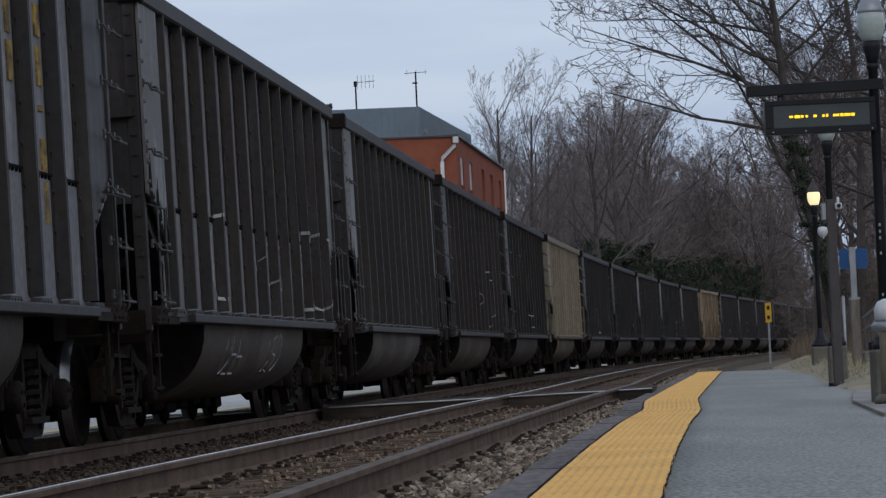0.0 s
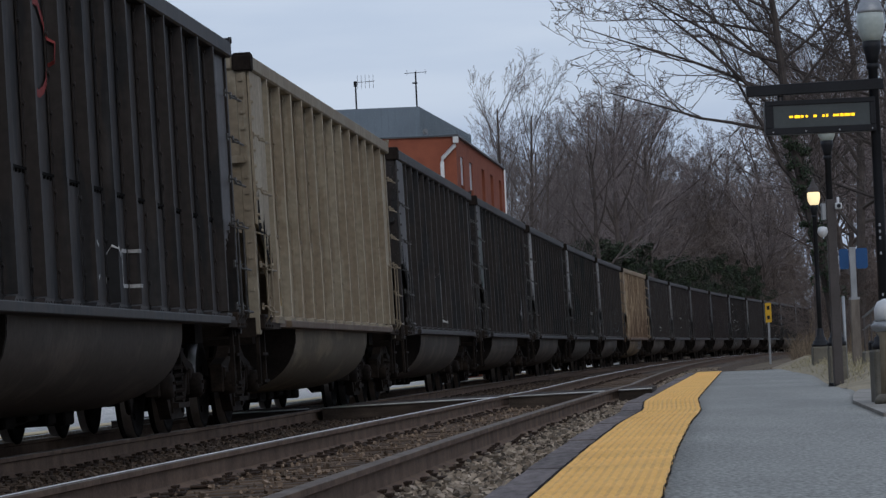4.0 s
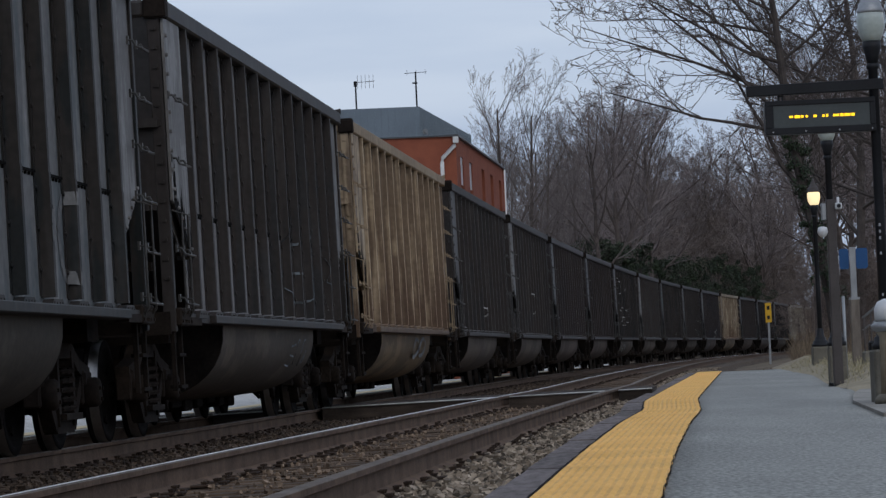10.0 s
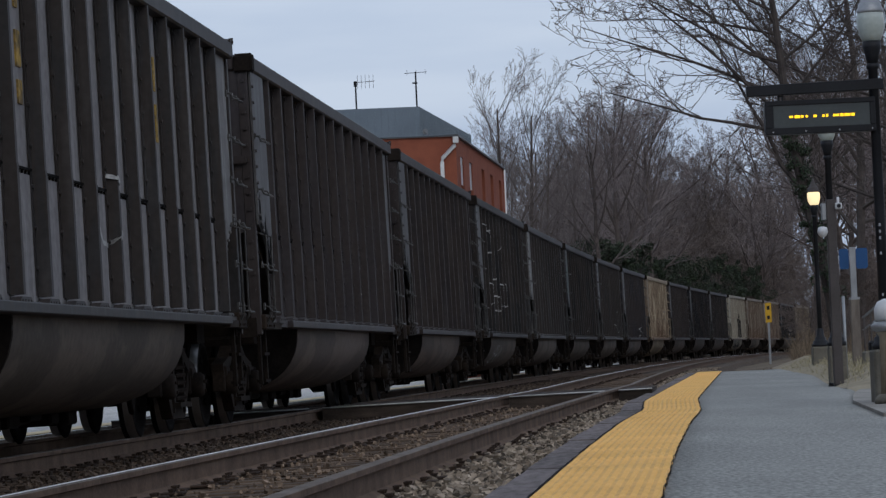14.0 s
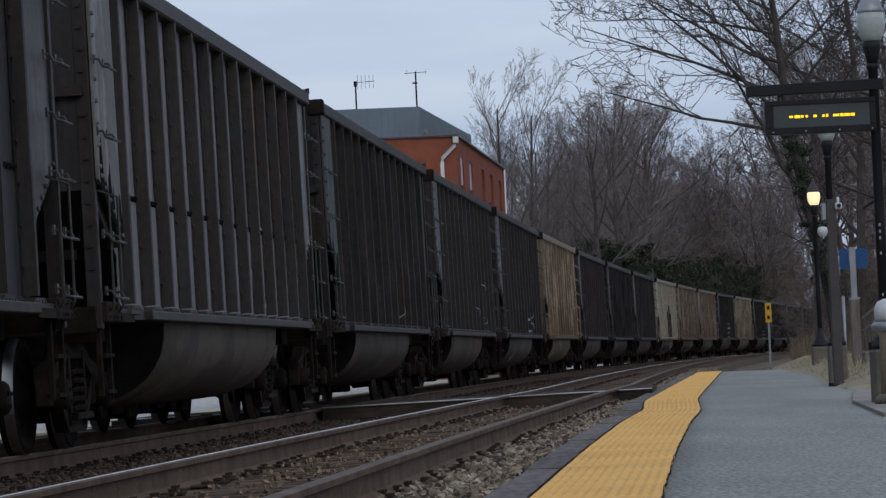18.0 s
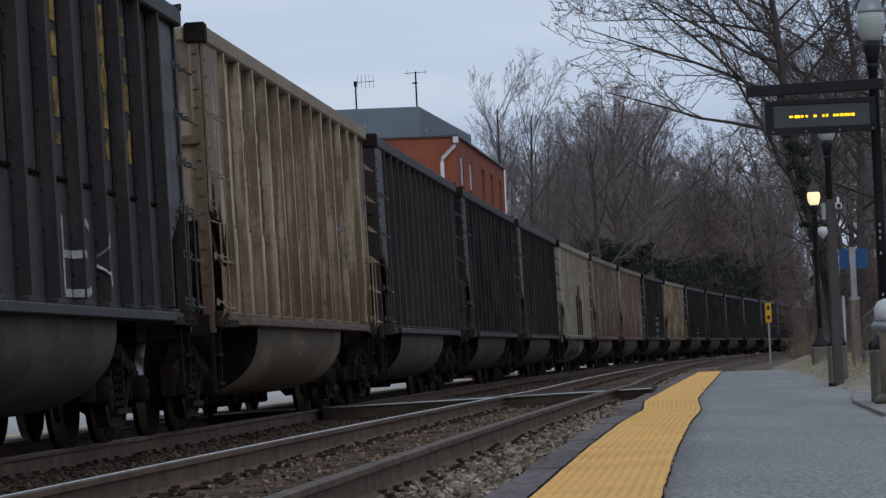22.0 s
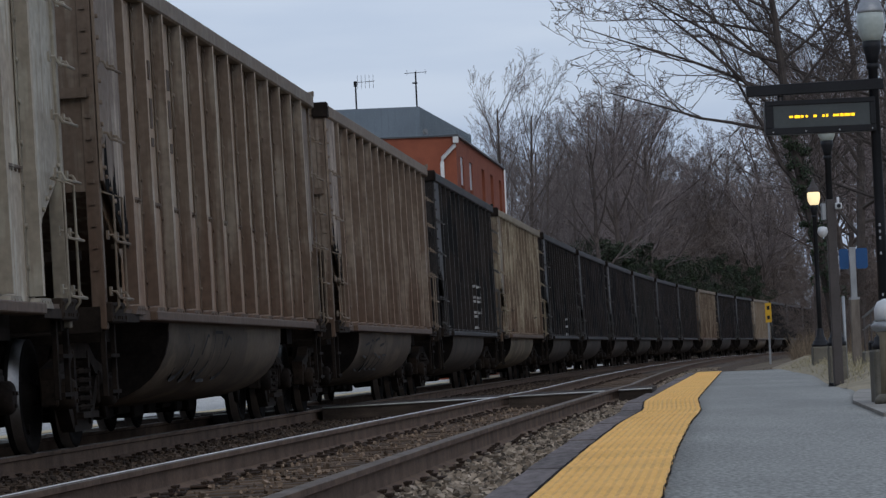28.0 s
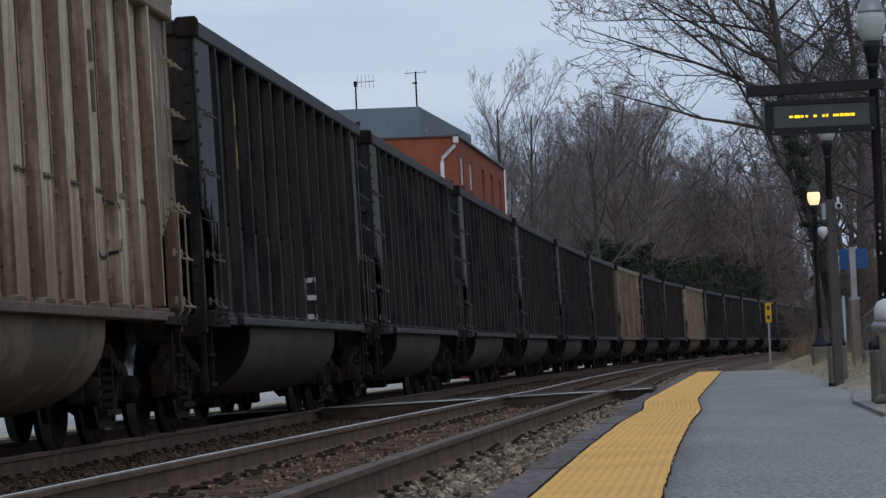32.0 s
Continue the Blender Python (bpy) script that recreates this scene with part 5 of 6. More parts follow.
    for k, dx, top, wide in ((0, 0.25, 3.4, 0.12), (1, 0.2, 3.5, 0.2), (5, 0.3, 2.5, 0.3), (6, 0.28, 2.9, 0.40), (7, 0.28, 2.7, 0.42), (7, 0.4, 3.3, 0.06), (8, 0.16, 3.6, 0.16), (6, 0.15, 3.2, 0.07), (10, 0.2, 1.9, 0.08)):
        spray("stain", CARS[23], M_BLACK_MARK, [[(RIBS[k] - dx, top), (RIBS[k] - dx - 0.02, 1.15)]], wide, "black vertical drip stain")
    for k, top in ((6, 2.4), (7, 2.7), (8, 2.3)):
        part("stain", boxed(RIBS[k] - 0.066, RIBS[k] - 0.061, -FACE + 0.004, -PANEL - 0.012, 1.16, top), M_BLACK_MARK, CARS[23], "black vertical drip stain")
    for k in range(7):
        spray("stain", CARS[23], M_BLACK_MARK, [[(-2.8 + k * 0.75, 1.0), (-2.9 + k * 0.75, 0.8), (-3.1 + k * 0.75, 0.55)]], 0.05 + 0.03 * (k % 3), "black drips run down the belly", True)
    for n, sd in ((23, 27), (24, 28), (25, 29)):
        tag(n, -3.4, 0.5, 3.4, 0.42, 5, M_BLACK_MARK, 0.03, sd, "dark sprayed strokes on the belly", True)
    spray("pale_patch", CARS[25], M_WHITE_MARK, [[(0.3, 1.35), (0.3, 2.1)], [(0.5, 1.3), (0.5, 2.1)]], 0.24, "pale repainted patch")
    for k, z in enumerate((1.80, 1.50, 1.20)):
        for x in (0.75, 1.50) if k < 2 else (0.95,):
            spray("spray_marking", CARS[26], M_WHITE_MARK, [[(x + 0.55, z + 0.22), (x, z + 0.22), (x, z), (x + 0.58, z), (x + 0.58, z + 0.08)]], 0.05, "open white sprayed box")
    tag(28, 0.8, 1.15, 0.7, 0.5, 1, M_WHITE_MARK, 0.06, 33, w)


build_train()
mark_cars()

# ---- buildings ----


def brick_building():
    b = empty("brick_building", pose(0, 0, 0), "red brick building with a blue-grey metal upper storey beyond the tracks", "building")
    z0 = -0.4
    # corner by the downpipe, far corner, and the front running off to the left
    A, B, C = Vector((0.63, 120.0, 0)), Vector((2.73, 143.0, 0)), Vector((-9.0, 119.2, 0))
    D = B + (C - A)
    ztop = 8.52
    bm = bmesh.new()

    def solid(p, q, lo, hi, t=0.3):
        n = (q - p).normalized()
        side = Vector((-n.y, n.x, 0)) * t
        vs = [bm.verts.new((c.x, c.y, z)) for z in (lo, hi) for c in (p, q, q + side, p + side)]
        for f in ((0, 1, 2, 3), (4, 7, 6, 5), (0, 4, 5, 1), (1, 5, 6, 2), (2, 6, 7, 3), (3, 7, 4, 0)):
            bm.faces.new([vs[i] for i in f])

    def wall(p, q, lo, hi, t=0.3):
        nonlocal bm
        bm = bmesh.new()
        solid(p, q, lo, hi, t)
        bmesh.ops.recalc_face_normals(bm, faces=bm.faces[:])
        part("wall", bm, M_BRICK, b)

    wall(C, A, z0, ztop)
    wall(B, D, z0, ztop)
    wall(D, C, z0, ztop)
    # receding wall with its slit windows cut through
    slits = [(0.07, 0.13, 6.2, 7.9, 1), (0.24, 0.30, 6.2, 7.9, 1), (0.49, 0.55, 5.6, 7.95, 0), (0.685, 0.745, 5.6, 7.95, 0), (0.885, 0.945, 5.6, 7.95, 0)]
    last = 0.0
    for f0, f1, lo, hi, _ in slits:
        wall(A.lerp(B, last), A.lerp(B, f0), z0, ztop)
        wall(A.lerp(B, f0), A.lerp(B, f1), z0, lo)
        wall(A.lerp(B, f0), A.lerp(B, f1), hi, ztop)
        last = f1
    wall(A.lerp(B, last), B, z0, ztop)
    side = Vector((-(B - A).y, (B - A).x, 0)).normalized()
    for f0, f1, lo, hi, lit in slits:
        bm = bmesh.new()
        p, q = A.lerp(B, f0) + side * 0.12, A.lerp(B, f1) + side * 0.12
        split = lo + (hi - lo) * 0.40
        vs = [bm.verts.new(c) for c in ((p.x, p.y, lo), (q.x, q.y, lo), (q.x, q.y, hi), (p.x, p.y, hi))]
        bm.faces.new(vs)
        bmesh.ops.solidify(bm, geom=bm.faces[:], thickness=0.04)
        win = part("window", bm, M_SLIT, b, "tall narrow dark window slit")
        if lit:
            bm = bmesh.new()
            p2, q2 = A.lerp(B, f0) + side * 0.05, A.lerp(B, f1) + side * 0.05
            vs = [bm.verts.new(c) for c in ((p2.x, p2.y, split), (q2.x, q2.y, split), (q2.x, q2.y, hi), (p2.x, p2.y, hi))]
            bm.faces.new(vs)
            bmesh.ops.solidify(bm, geom=bm.faces[:], thickness=0.03)
            part("blind", bm, M_BLIND, win, "white blind drawn down")
    # coping
    bm = bmesh.new()
    solid(A + Vector((0.1, -0.1, 0)), B + Vector((0.1, 0, 0)), ztop, ztop + 0.07, 0.5)
    solid(C, A + Vector((0.1, -0.1, 0)), ztop, ztop + 0.05, 0.5)
    part("coping", bm, M_TRIM_DARK, b)
    bm = bmesh.new()
    vs = [bm.verts.new((p.x, p.y, ztop - 0.2)) for p in (A, B, D, C)]
    bm.faces.new(vs)
    bmesh.ops.solidify(bm, geom=bm.faces[:], thickness=0.1)
    part("roof", bm, M_TRIM_DARK, b)
    # downpipes
    bm = bmesh.new()
    tube(bm, [(A.x - 0.02, A.y - 0.1, 8.35), (A.x - 0.04, A.y - 0.12, 8.2), (A.x - 0.50, A.y - 0.12, 7.75), (A.x - 0.52, A.y - 0.12, 7.6), (A.x - 0.52, A.y - 0.12, -0.2)], 0.075, 8)
    box(bm, A.x - 0.10, A.x + 0.10, A.y - 0.25, A.y - 0.02, 8.28, 8.5)
    part("downpipe", bm, M_PIPE, b, "white painted downpipe")
    bm = bmesh.new()
    tube(bm, [(B.x + 0.02, B.y - 0.12, 8.5), (B.x + 0.02, B.y - 0.12, -0.2)], 0.07, 8)
    part("downpipe", bm, M_PIPE, b, "white painted downpipe")
    # metal-sided upper storey
    E_, F_, G_ = Vector((-0.67, 124.5, 0)), Vector((1.40, 142.0, 0)), Vector((-12.0, 123.9, 0))
    H_ = F_ + (G_ - E_)
    bm = bmesh.new()
    solid(G_, E_, 7.5, 10.0)
    solid(E_, F_, 7.5, 10.0)
    solid(F_, H_, 7.5, 10.0)
    solid(H_, G_, 7.5, 10.0)
    vs = [bm.verts.new((p.x, p.y, 9.98)) for p in (E_, F_, H_, G_)]
    bm.faces.new(vs)
    bmesh.ops.recalc_face_normals(bm, faces=bm.faces[:])
    up = part("upper_storey", bm, M_SIDING, b, "blue-grey corrugated metal upper storey")
    for p, q, n in ((G_, E_, 44), (E_, F_, 60)):
        for k in range(n):
            c = p.lerp(q, (k + 0.5) / n)
            part("siding_seam", seam_mesh, M_SIDING, up, at=Matrix.Translation((c.x, c.y, 7.5)))
    bm = bmesh.new()
    lathe(bm, [(0.11, 0), (0.11, 0.03), (0.07, 0.05)], 18, (0, 0, 0), "y")
    tube(bm, [(0, 0.03, 0), (0, -0.25, -0.08)], 0.02, 6)
    part("satellite_dish", bm, M_STEEL, b, "small grey dish on the parapet", at=pose(-0.46, 124.1, 9.02, 10, 0, 20))
    for x, zt, beam in ((-3.01, 11.06, 1), (-0.74, 11.32, 0)):
        y = 124.6
        bm = bmesh.new()
        tube(bm, [(x, y, 9.9), (x, y, zt)], 0.035, 6)
        mast = part("antenna_mast", bm, M_BLACK_METAL, b, "thin roof antenna on a mast")
        bm = bmesh.new()
        w = (-0.02, 0.72) if beam else (-0.42, 0.42)
        tube(bm, [(x + w[0], y, zt - 0.05), (x + w[1], y, zt - 0.02)], 0.014, 5)
        for k in range(5 if beam else 3):
            xx = x + w[0] + 0.1 + (w[1] - w[0] - 0.15) * k / (4 if beam else 2)
            h = 0.28 if beam else 0.1
            tube(bm, [(xx, y, zt - h), (xx, y, zt + h * 0.8)], 0.009, 5)
        part("aerial", bm, M_STEEL, mast)
        bm = boxed(x - 0.14 if not beam else x - 0.07, x + 0.06, y - 0.05, y + 0.05, zt - 0.45 if not beam else zt - 0.2, zt - 0.40 if not beam else zt, bevel=0.01)
        part("bracket", bm, M_BLACK_METAL, mast)


seam_mesh = bpy.data.meshes.new("siding_seam")
_b = boxed(-0.025, 0.025, -0.03, 0.0, 0.0, 2.48)
_b.to_mesh(seam_mesh)
_b.free()
seam_mesh.materials.append(M_SIDING)
brick_building()

# ---- lamps, signs and posts on the platform ----


def globe_profile(k=0.88):
    return [(0.065 * k, 0.0), (0.095 * k, 0.02 * k), (0.125 * k, 0.08 * k), (0.144 * k, 0.17 * k), (0.146 * k, 0.24 * k), (0.135 * k, 0.31 * k)]


def street_lamp(at, height, lit, label, fat=1.0):
    """Round-headed post lamp: fluted base, shaft, collar, glass globe and finial cap. Height to the globe's foot."""
    lamp = empty("street_lamp", Matrix.Translation(at), label, "street lamp", "post lamps on the platform")
    bm = bmesh.new()
    lathe(bm, [(r * fat, h) for r, h in ((0.18, 0), (0.18, 0.05), (0.15, 0.06), (0.15, 0.11), (0.12, 0.12), (0.11, 0.17), (0.08, 0.20), (0.065, 0.34), (0.055, 0.36))], 16)
    part("base", bm, M_BLACK_METAL, lamp)
    bm = bmesh.new()
    lathe(bm, [(0.052, 0.34), (0.048, 1.2), (0.045, height - 0.25), (0.06, height - 0.24), (0.06, height - 0.20), (0.045, height - 0.19)], 14)
    part("shaft", bm, M_BLACK_METAL, lamp)
    bm = bmesh.new()
    lathe(bm, [(0.05, height - 0.20), (0.065, height - 0.12), (0.085, height - 0.05), (0.085, height + 0.01), (0.06, height + 0.015)], 16)
    part("collar", bm, M_BLACK_METAL, lamp)
    bm = bmesh.new()
    lathe(bm, [(r, h + height) for r, h in globe_profile()], 20)
    part("globe", bm, M_GLOBE_LIT if lit else M_GLOBE, lamp, "glowing warm glass globe" if lit else "frosted pale glass globe")
    bm = bmesh.new()
    lathe(bm, [(0.118, height + 0.268), (0.126, height + 0.28), (0.126, height + 0.30), (0.108, height + 0.33), (0.098, height + 0.37), (0.085, height + 0.375), (0.080, height + 0.40), (0.050, height + 0.43), (0.045, height + 0.47), (0.02, height + 0.50), (0.012, height + 0.56)], 18)
    part("cap", bm, M_STEEL if not lit else M_GREY_POLE, lamp, "domed metal cap with a finial")
    return lamp


def plinth(at, w, h, label):
    bm = boxed(-w / 2, w / 2, -w / 2, w / 2, 0, h, bevel=0.02)
    ob = part("lamp_plinth", bm, M_PLINTH, at=Matrix.Translation(at))
    return tagged(ob, label, "plinth")


plinth((7.49, 66.8, -0.15), 0.36, 0.61, "stained concrete plinth under a lit lamp")
street_lamp((7.49, 66.8, 0.46), 2.83, True, "black post lamp glowing warm on a concrete plinth")
plinth((5.32, 45.5, -0.15), 0.24, 0.65, "stained concrete plinth under an unlit lamp")
street_lamp((5.32, 45.5, 0.50), 2.80, False, "black post lamp, unlit, rising behind the display", 0.75)
plinth((4.06, 30.5, -0.15), 0.36, 0.63, "stained concrete plinth at the platform's back edge")
street_lamp((4.02, 30.5, 0.48), 2.82, False, "tall black post lamp with a frosted globe, unlit", 0.75)


def banner_marks():
    """Small pale bars down the near lamp's shaft."""
    for z in (1.62, 1.56, 1.50, 1.36, 0.98):
        ob = part("shaft_mark", boxed(3.995, 4.012, 30.425, 30.432, z - 0.013, z + 0.013), M_STEEL)
        tagged(ob, "small pale label on the black lamp shaft", "label")


banner_marks()


def display_sign():
    sign = empty("departure_display", pose(3.51, 30.5, 2.64), "black hanging display with amber dot-matrix text", "display sign")
    w, h, d = 0.505, 0.155, 0.09
    bm = boxed(-w, w, -d + 0.02, d, -h, h, bevel=0.012)
    part("housing", bm, M_BLACK_METAL, sign)
    bm = bmesh.new()
    for a in ((-w, w, h - 0.045, h), (-w, w, -h, -h + 0.06), (-w, -w + 0.075, -h + 0.06, h - 0.045), (w - 0.05, w, -h + 0.06, h - 0.045)):
        box(bm, a[0], a[1], -d, -d + 0.03, a[2], a[3], bevel=0.004)
    part("bezel", bm, M_BLACK_METAL, sign)
    part("screen", boxed(-w + 0.07, w - 0.045, -d + 0.012, -d + 0.019, -h + 0.055, h - 0.04), M_SCREEN, sign, "dull grey-green screen glass")
    # glowing blocks where the text runs
    x = -0.285
    for width, gap, tall in ((0.035, 0.012, 0.02), (0.05, 0.008, 0.026), (0.025, 0.018, 0.02), (0.022, 0.05, 0.02), (0.032, 0.05, 0.022), (0.02, 0.014, 0.024), (0.02, 0.045, 0.024), (0.055, 0.010, 0.022), (0.03, 0.008, 0.026), (0.055, 0.008, 0.024), (0.032, 0.01, 0.026)):
        part("lit_text_block", boxed(x, x + width, -d + 0.006, -d + 0.012, 0.002 - tall / 2, 0.002 + tall / 2, bevel=0.002), M_LED, sign, "glowing amber text block")
        x += width + gap
    for bx in (-0.44, -0.14, 0.17, 0.47):
        bm = bmesh.new()
        lathe(bm, [(0.008, -d - 0.004), (0.008, -d + 0.01)], 8, (bx, 0, -h + 0.022), "y")
        part("screw", bm, M_STEEL, sign)
    for bx in (-0.37, -0.335):
        part("hanger", boxed(bx - 0.009, bx + 0.009, -0.012, 0.012, h, h + 0.08), M_BLACK_METAL, sign)
    bm = boxed(-0.66, 0.60, -0.05, 0.05, 0.225, 0.325, bevel=0.006)
    part("arm", bm, M_BLACK_METAL, sign, "square black bracket arm", at=pose(0, 0, -0.01, 0, -0.9, 0))


display_sign()


def camera_post():
    post = empty("camera_post", pose(5.15, 44.0, -0.03), "grey square steel post with security cameras, bolted down", "post")
    part("shaft", boxed(-0.062, 0.062, -0.062, 0.062, 0.015, 2.47, bevel=0.008), M_GREY_POLE, post)
    base = part("base_plate", boxed(-0.13, 0.13, -0.13, 0.13, 0.0, 0.015), M_BLACK_METAL, post)
    for a in (-0.1, 0.1):
        for b in (-0.1, 0.1):
            bm = bmesh.new()
            lathe(bm, [(0.02, 0.014), (0.02, 0.04), (0.011, 0.05)], 6, (a, b, 0))
            part("bolt", bm, M_BLACK_METAL, base)
    part("junction_box", boxed(-0.125, -0.065, -0.06, 0.06, 2.2, 2.42, bevel=0.008), M_STEEL, post, "pale metal junction box")
    bm = bmesh.new()
    tube(bm, [(-0.05, -0.02, 2.19), (-0.10, -0.05, 2.16), (-0.12, -0.06, 2.1)], 0.02, 8)
    part("camera_arm", bm, M_GREY_POLE, post)
    bm = bmesh.new()
    lathe(bm, [(0.02, 2.115), (0.06, 2.10), (0.07, 2.05), (0.055, 2.0), (0.02, 1.975)], 14, (-0.125, -0.065, 0))
    part("dome_camera", bm, M_WHITE_PLASTIC, post, "white dome camera")
    bm = bmesh.new()
    box(bm, 0.05, 0.14, -0.13, 0.03, 2.34, 2.42, bevel=0.01)
    tube(bm, [(0.10, 0.0, 2.40), (0.105, 0.0, 2.50)], 0.018, 8)
    cam_ = part("box_camera", bm, M_WHITE_PLASTIC, post, "small white bracket camera")
    bm = bmesh.new()
    lathe(bm, [(0.028, -0.136), (0.028, -0.12)], 10, (0.095, 0, 2.38), "y")
    part("lens_ring", bm, M_BLACK_METAL, cam_)


camera_post()


def blue_sign():
    s = empty("blue_sign", pose(6.76, 55.0, -0.1), "two small blue sign plates on a grey wooden post", "sign")
    part("post", boxed(-0.075, 0.075, -0.05, 0.05, 0.0, 1.36, bevel=0.012), M_WOODPOST, s)
    part("upper_post", boxed(-0.05, 0.05, -0.03, 0.03, 1.36, 2.20, bevel=0.006), M_STEEL, s, "grey steel upper post")
    part("band", boxed(-0.082, 0.082, -0.056, 0.056, 1.33, 1.37), M_STEEL, s)
    for a, b in ((-0.215, -0.055), (0.06, 0.255)):
        bm = bmesh.new()
        prism(bm, [(a + 0.02, 1.84), (b - 0.02, 1.84), (b, 1.87), (b, 2.15), (b - 0.02, 2.18), (a + 0.02, 2.18), (a, 2.15), (a, 1.87)], 0.032, 0.044)
        part("sign_plate", bm, M_SIGN_BLUE, s, "plain blue sign plate")


blue_sign()

bm = bmesh.new()
tube(bm, [(0, 0, 0), (0, 0, 1.26)], 0.021, 10)
tagged(part("marker_pole", bm, M_STEEL, at=pose(5.50, 46.0, -0.08)), "thin pale metal pole in the grass", "pole")


def yellow_sign():
    s = empty("trackside_sign", pose(11.62, 120.0, -0.2), "narrow yellow trackside sign with black marks on a grey post", "sign")
    part("post", boxed(-0.035, 0.035, -0.03, 0.03, 0.0, 1.55), M_STEEL, s)
    part("sign_plate", boxed(-0.11, 0.11, -0.045, -0.03, 1.50, 2.21, bevel=0.004), M_SIGN_YELLOW, s, "yellow sheet-metal plate")
    for z in (2.03, 1.68):
        part("mark", boxed(-0.05, 0.05, -0.051, -0.045, z - 0.07, z + 0.07), M_BLACK_MARK, s, "illegible dark mark")


yellow_sign()


def pedestal():
    p = empty("water_fountain", pose(3.94, 29.6, 0.0005) @ Matrix.Diagonal((0.87, 0.87, 0.87, 1)), "beige pedestal fountain with a rounded pale bowl", "drinking fountain")
    bm = bmesh.new()
    lathe(bm, [(0.19, 0.0), (0.19, 0.05), (0.155, 0.085), (0.13, 0.10)], 24)
    part("foot", bm, M_PLINTH, p, "round pale foot")
    bm = bmesh.new()
    lathe(bm, [(0.118, 0.09), (0.112, 0.68), (0.15, 0.74)], 24)
    part("column", bm, M_BEIGE, p)
    bm = bmesh.new()
    lathe(bm, [(0.15, 0.735), (0.19, 0.76), (0.20, 0.80), (0.15, 0.84)], 24)
    part("bowl", bm, M_STEEL, p)
    bm = bmesh.new()
    lathe(bm, [(0.09, 0.83), (0.15, 0.86), (0.155, 0.96), (0.12, 1.04), (0.05, 1.07)], 24)
    part("hood", bm, M_WHITE_PLASTIC, p, "rounded whitish hood")


pedestal()


def handrail():
    h = empty("stair_handrail", pose(6.9, 55.0, -0.1), "grey steel handrail climbing from the platform", "handrail")
    bm = bmesh.new()
    tube(bm, [(-0.02, 0, 1.02), (0.42, 0, 1.36), (0.9, 0, 1.75)], 0.022, 8)
    part("top_rail", bm, M_STEEL, h)
    bm = bmesh.new()
    tube(bm, [(-0.02, 0.02, 0.82), (0.42, 0.02, 1.12), (0.9, 0.02, 1.5)], 0.016, 8)
    part("lower_rail", bm, M_STEEL, h)
    for k in range(8):
        x = k * 0.115
        bm = bmesh.new()
        tube(bm, [(x, 0, 0.0), (x, 0, 1.03 + x * 0.78)], 0.014, 6)
        part("baluster", bm, M_GREY_POLE, h)


handrail()
tagged(part("concrete_block", boxed(-0.09, 0.35, -0.2, 0.2, 0.0, 0.5, bevel=0.02), M_PLINTH, at=pose(6.58, 52.0, -0.12)), "stained concrete block beside the steps", "block")
tagged(part("valve_box", boxed(-0.05, 0.25, -0.1, 0.1, 0.0, 0.16, bevel=0.03), M_BLACK_METAL, at=pose(6.63, 52.0, 0.38)), "black box on the concrete block", "box")
bm = bmesh.new()
prism(bm, [(3.38, 26.0), (6.0, 26.0), (6.2, 38.6), (4.75, 38.6), (4.30, 35.5), (3.86, 31.9)], -0.5, 0.0, "z")
tagged(part("paved_pad", bm, M_PAD), "grey raised concrete pad beside the asphalt", "pavement", kind="structure")

# Sandy verge that rises from the platform's back edge
def verge_height(w):
    u = min(max(w / 0.8, 0.0), 1.0)
    return PZ - 0.012 + 0.26 * u * u * (3 - 2 * u)


bm = bmesh.new()
rows = []
for k in range(46):
    y = 40 + k * 0.9
    row = []
    for j in range(9):
        w = -0.03 + j * 0.42
        x = edge_at(BACK_EDGE, y) + w + 0.05 * noise.noise((y * 1.3, 4.0, 0.5)) * (1 if j else 0)
        row.append(bm.verts.new((x, y, verge_height(w) * min(k / 3, 1.0) - (0.10 if j == 8 or k == 0 else 0.0) + 0.03 * noise.noise((x * 2.1, y * 0.9, 2.0)) * (1 if j > 1 else 0))))
    rows.append(row)
for r0, r1 in zip(rows, rows[1:]):
    for k in range(8):
        f = bm.faces.new((r0[k], r0[k + 1], r1[k + 1], r1[k]))
        f.smooth = True
tagged(part("verge", bm, M_VERGE), "sandy verge with thin dry grass behind the platform", "verge", kind="structure")

# ---- trees and brush ----


class Wood:
    """Gathers tapered twigs into plain vertex and face lists."""

    def __init__(self):
        self.v, self.f = [], []

    def limb(self, pts, radii, sides):
        base = len(self.v)
        for i, p in enumerate(pts):
            d = (pts[min(i + 1, len(pts) - 1)] - pts[max(i - 1, 0)]).normalized()
            a = d.cross(Vector((0.31, 0.17, 0.93)) if abs(d.z) < 0.9 else Vector((1, 0.2, 0))).normalized()
            b = d.cross(a)
            for k in range(sides):
                t = 2 * math.pi * k / sides
                self.v.append(p + (a * math.cos(t) + b * math.sin(t)) * radii[i])
        for i in range(len(pts) - 1):
            for k in range(sides):
                j = (k + 1) % sides
                self.f.append((base + i * sides + k, base + i * sides + j, base + (i + 1) * sides + j, base + (i + 1) * sides + k))

    def mesh(self, name, mat_):
        me = bpy.data.meshes.new(name)
        me.from_pydata(self.v, [], self.f)
        me.materials.append(mat_)
        return me


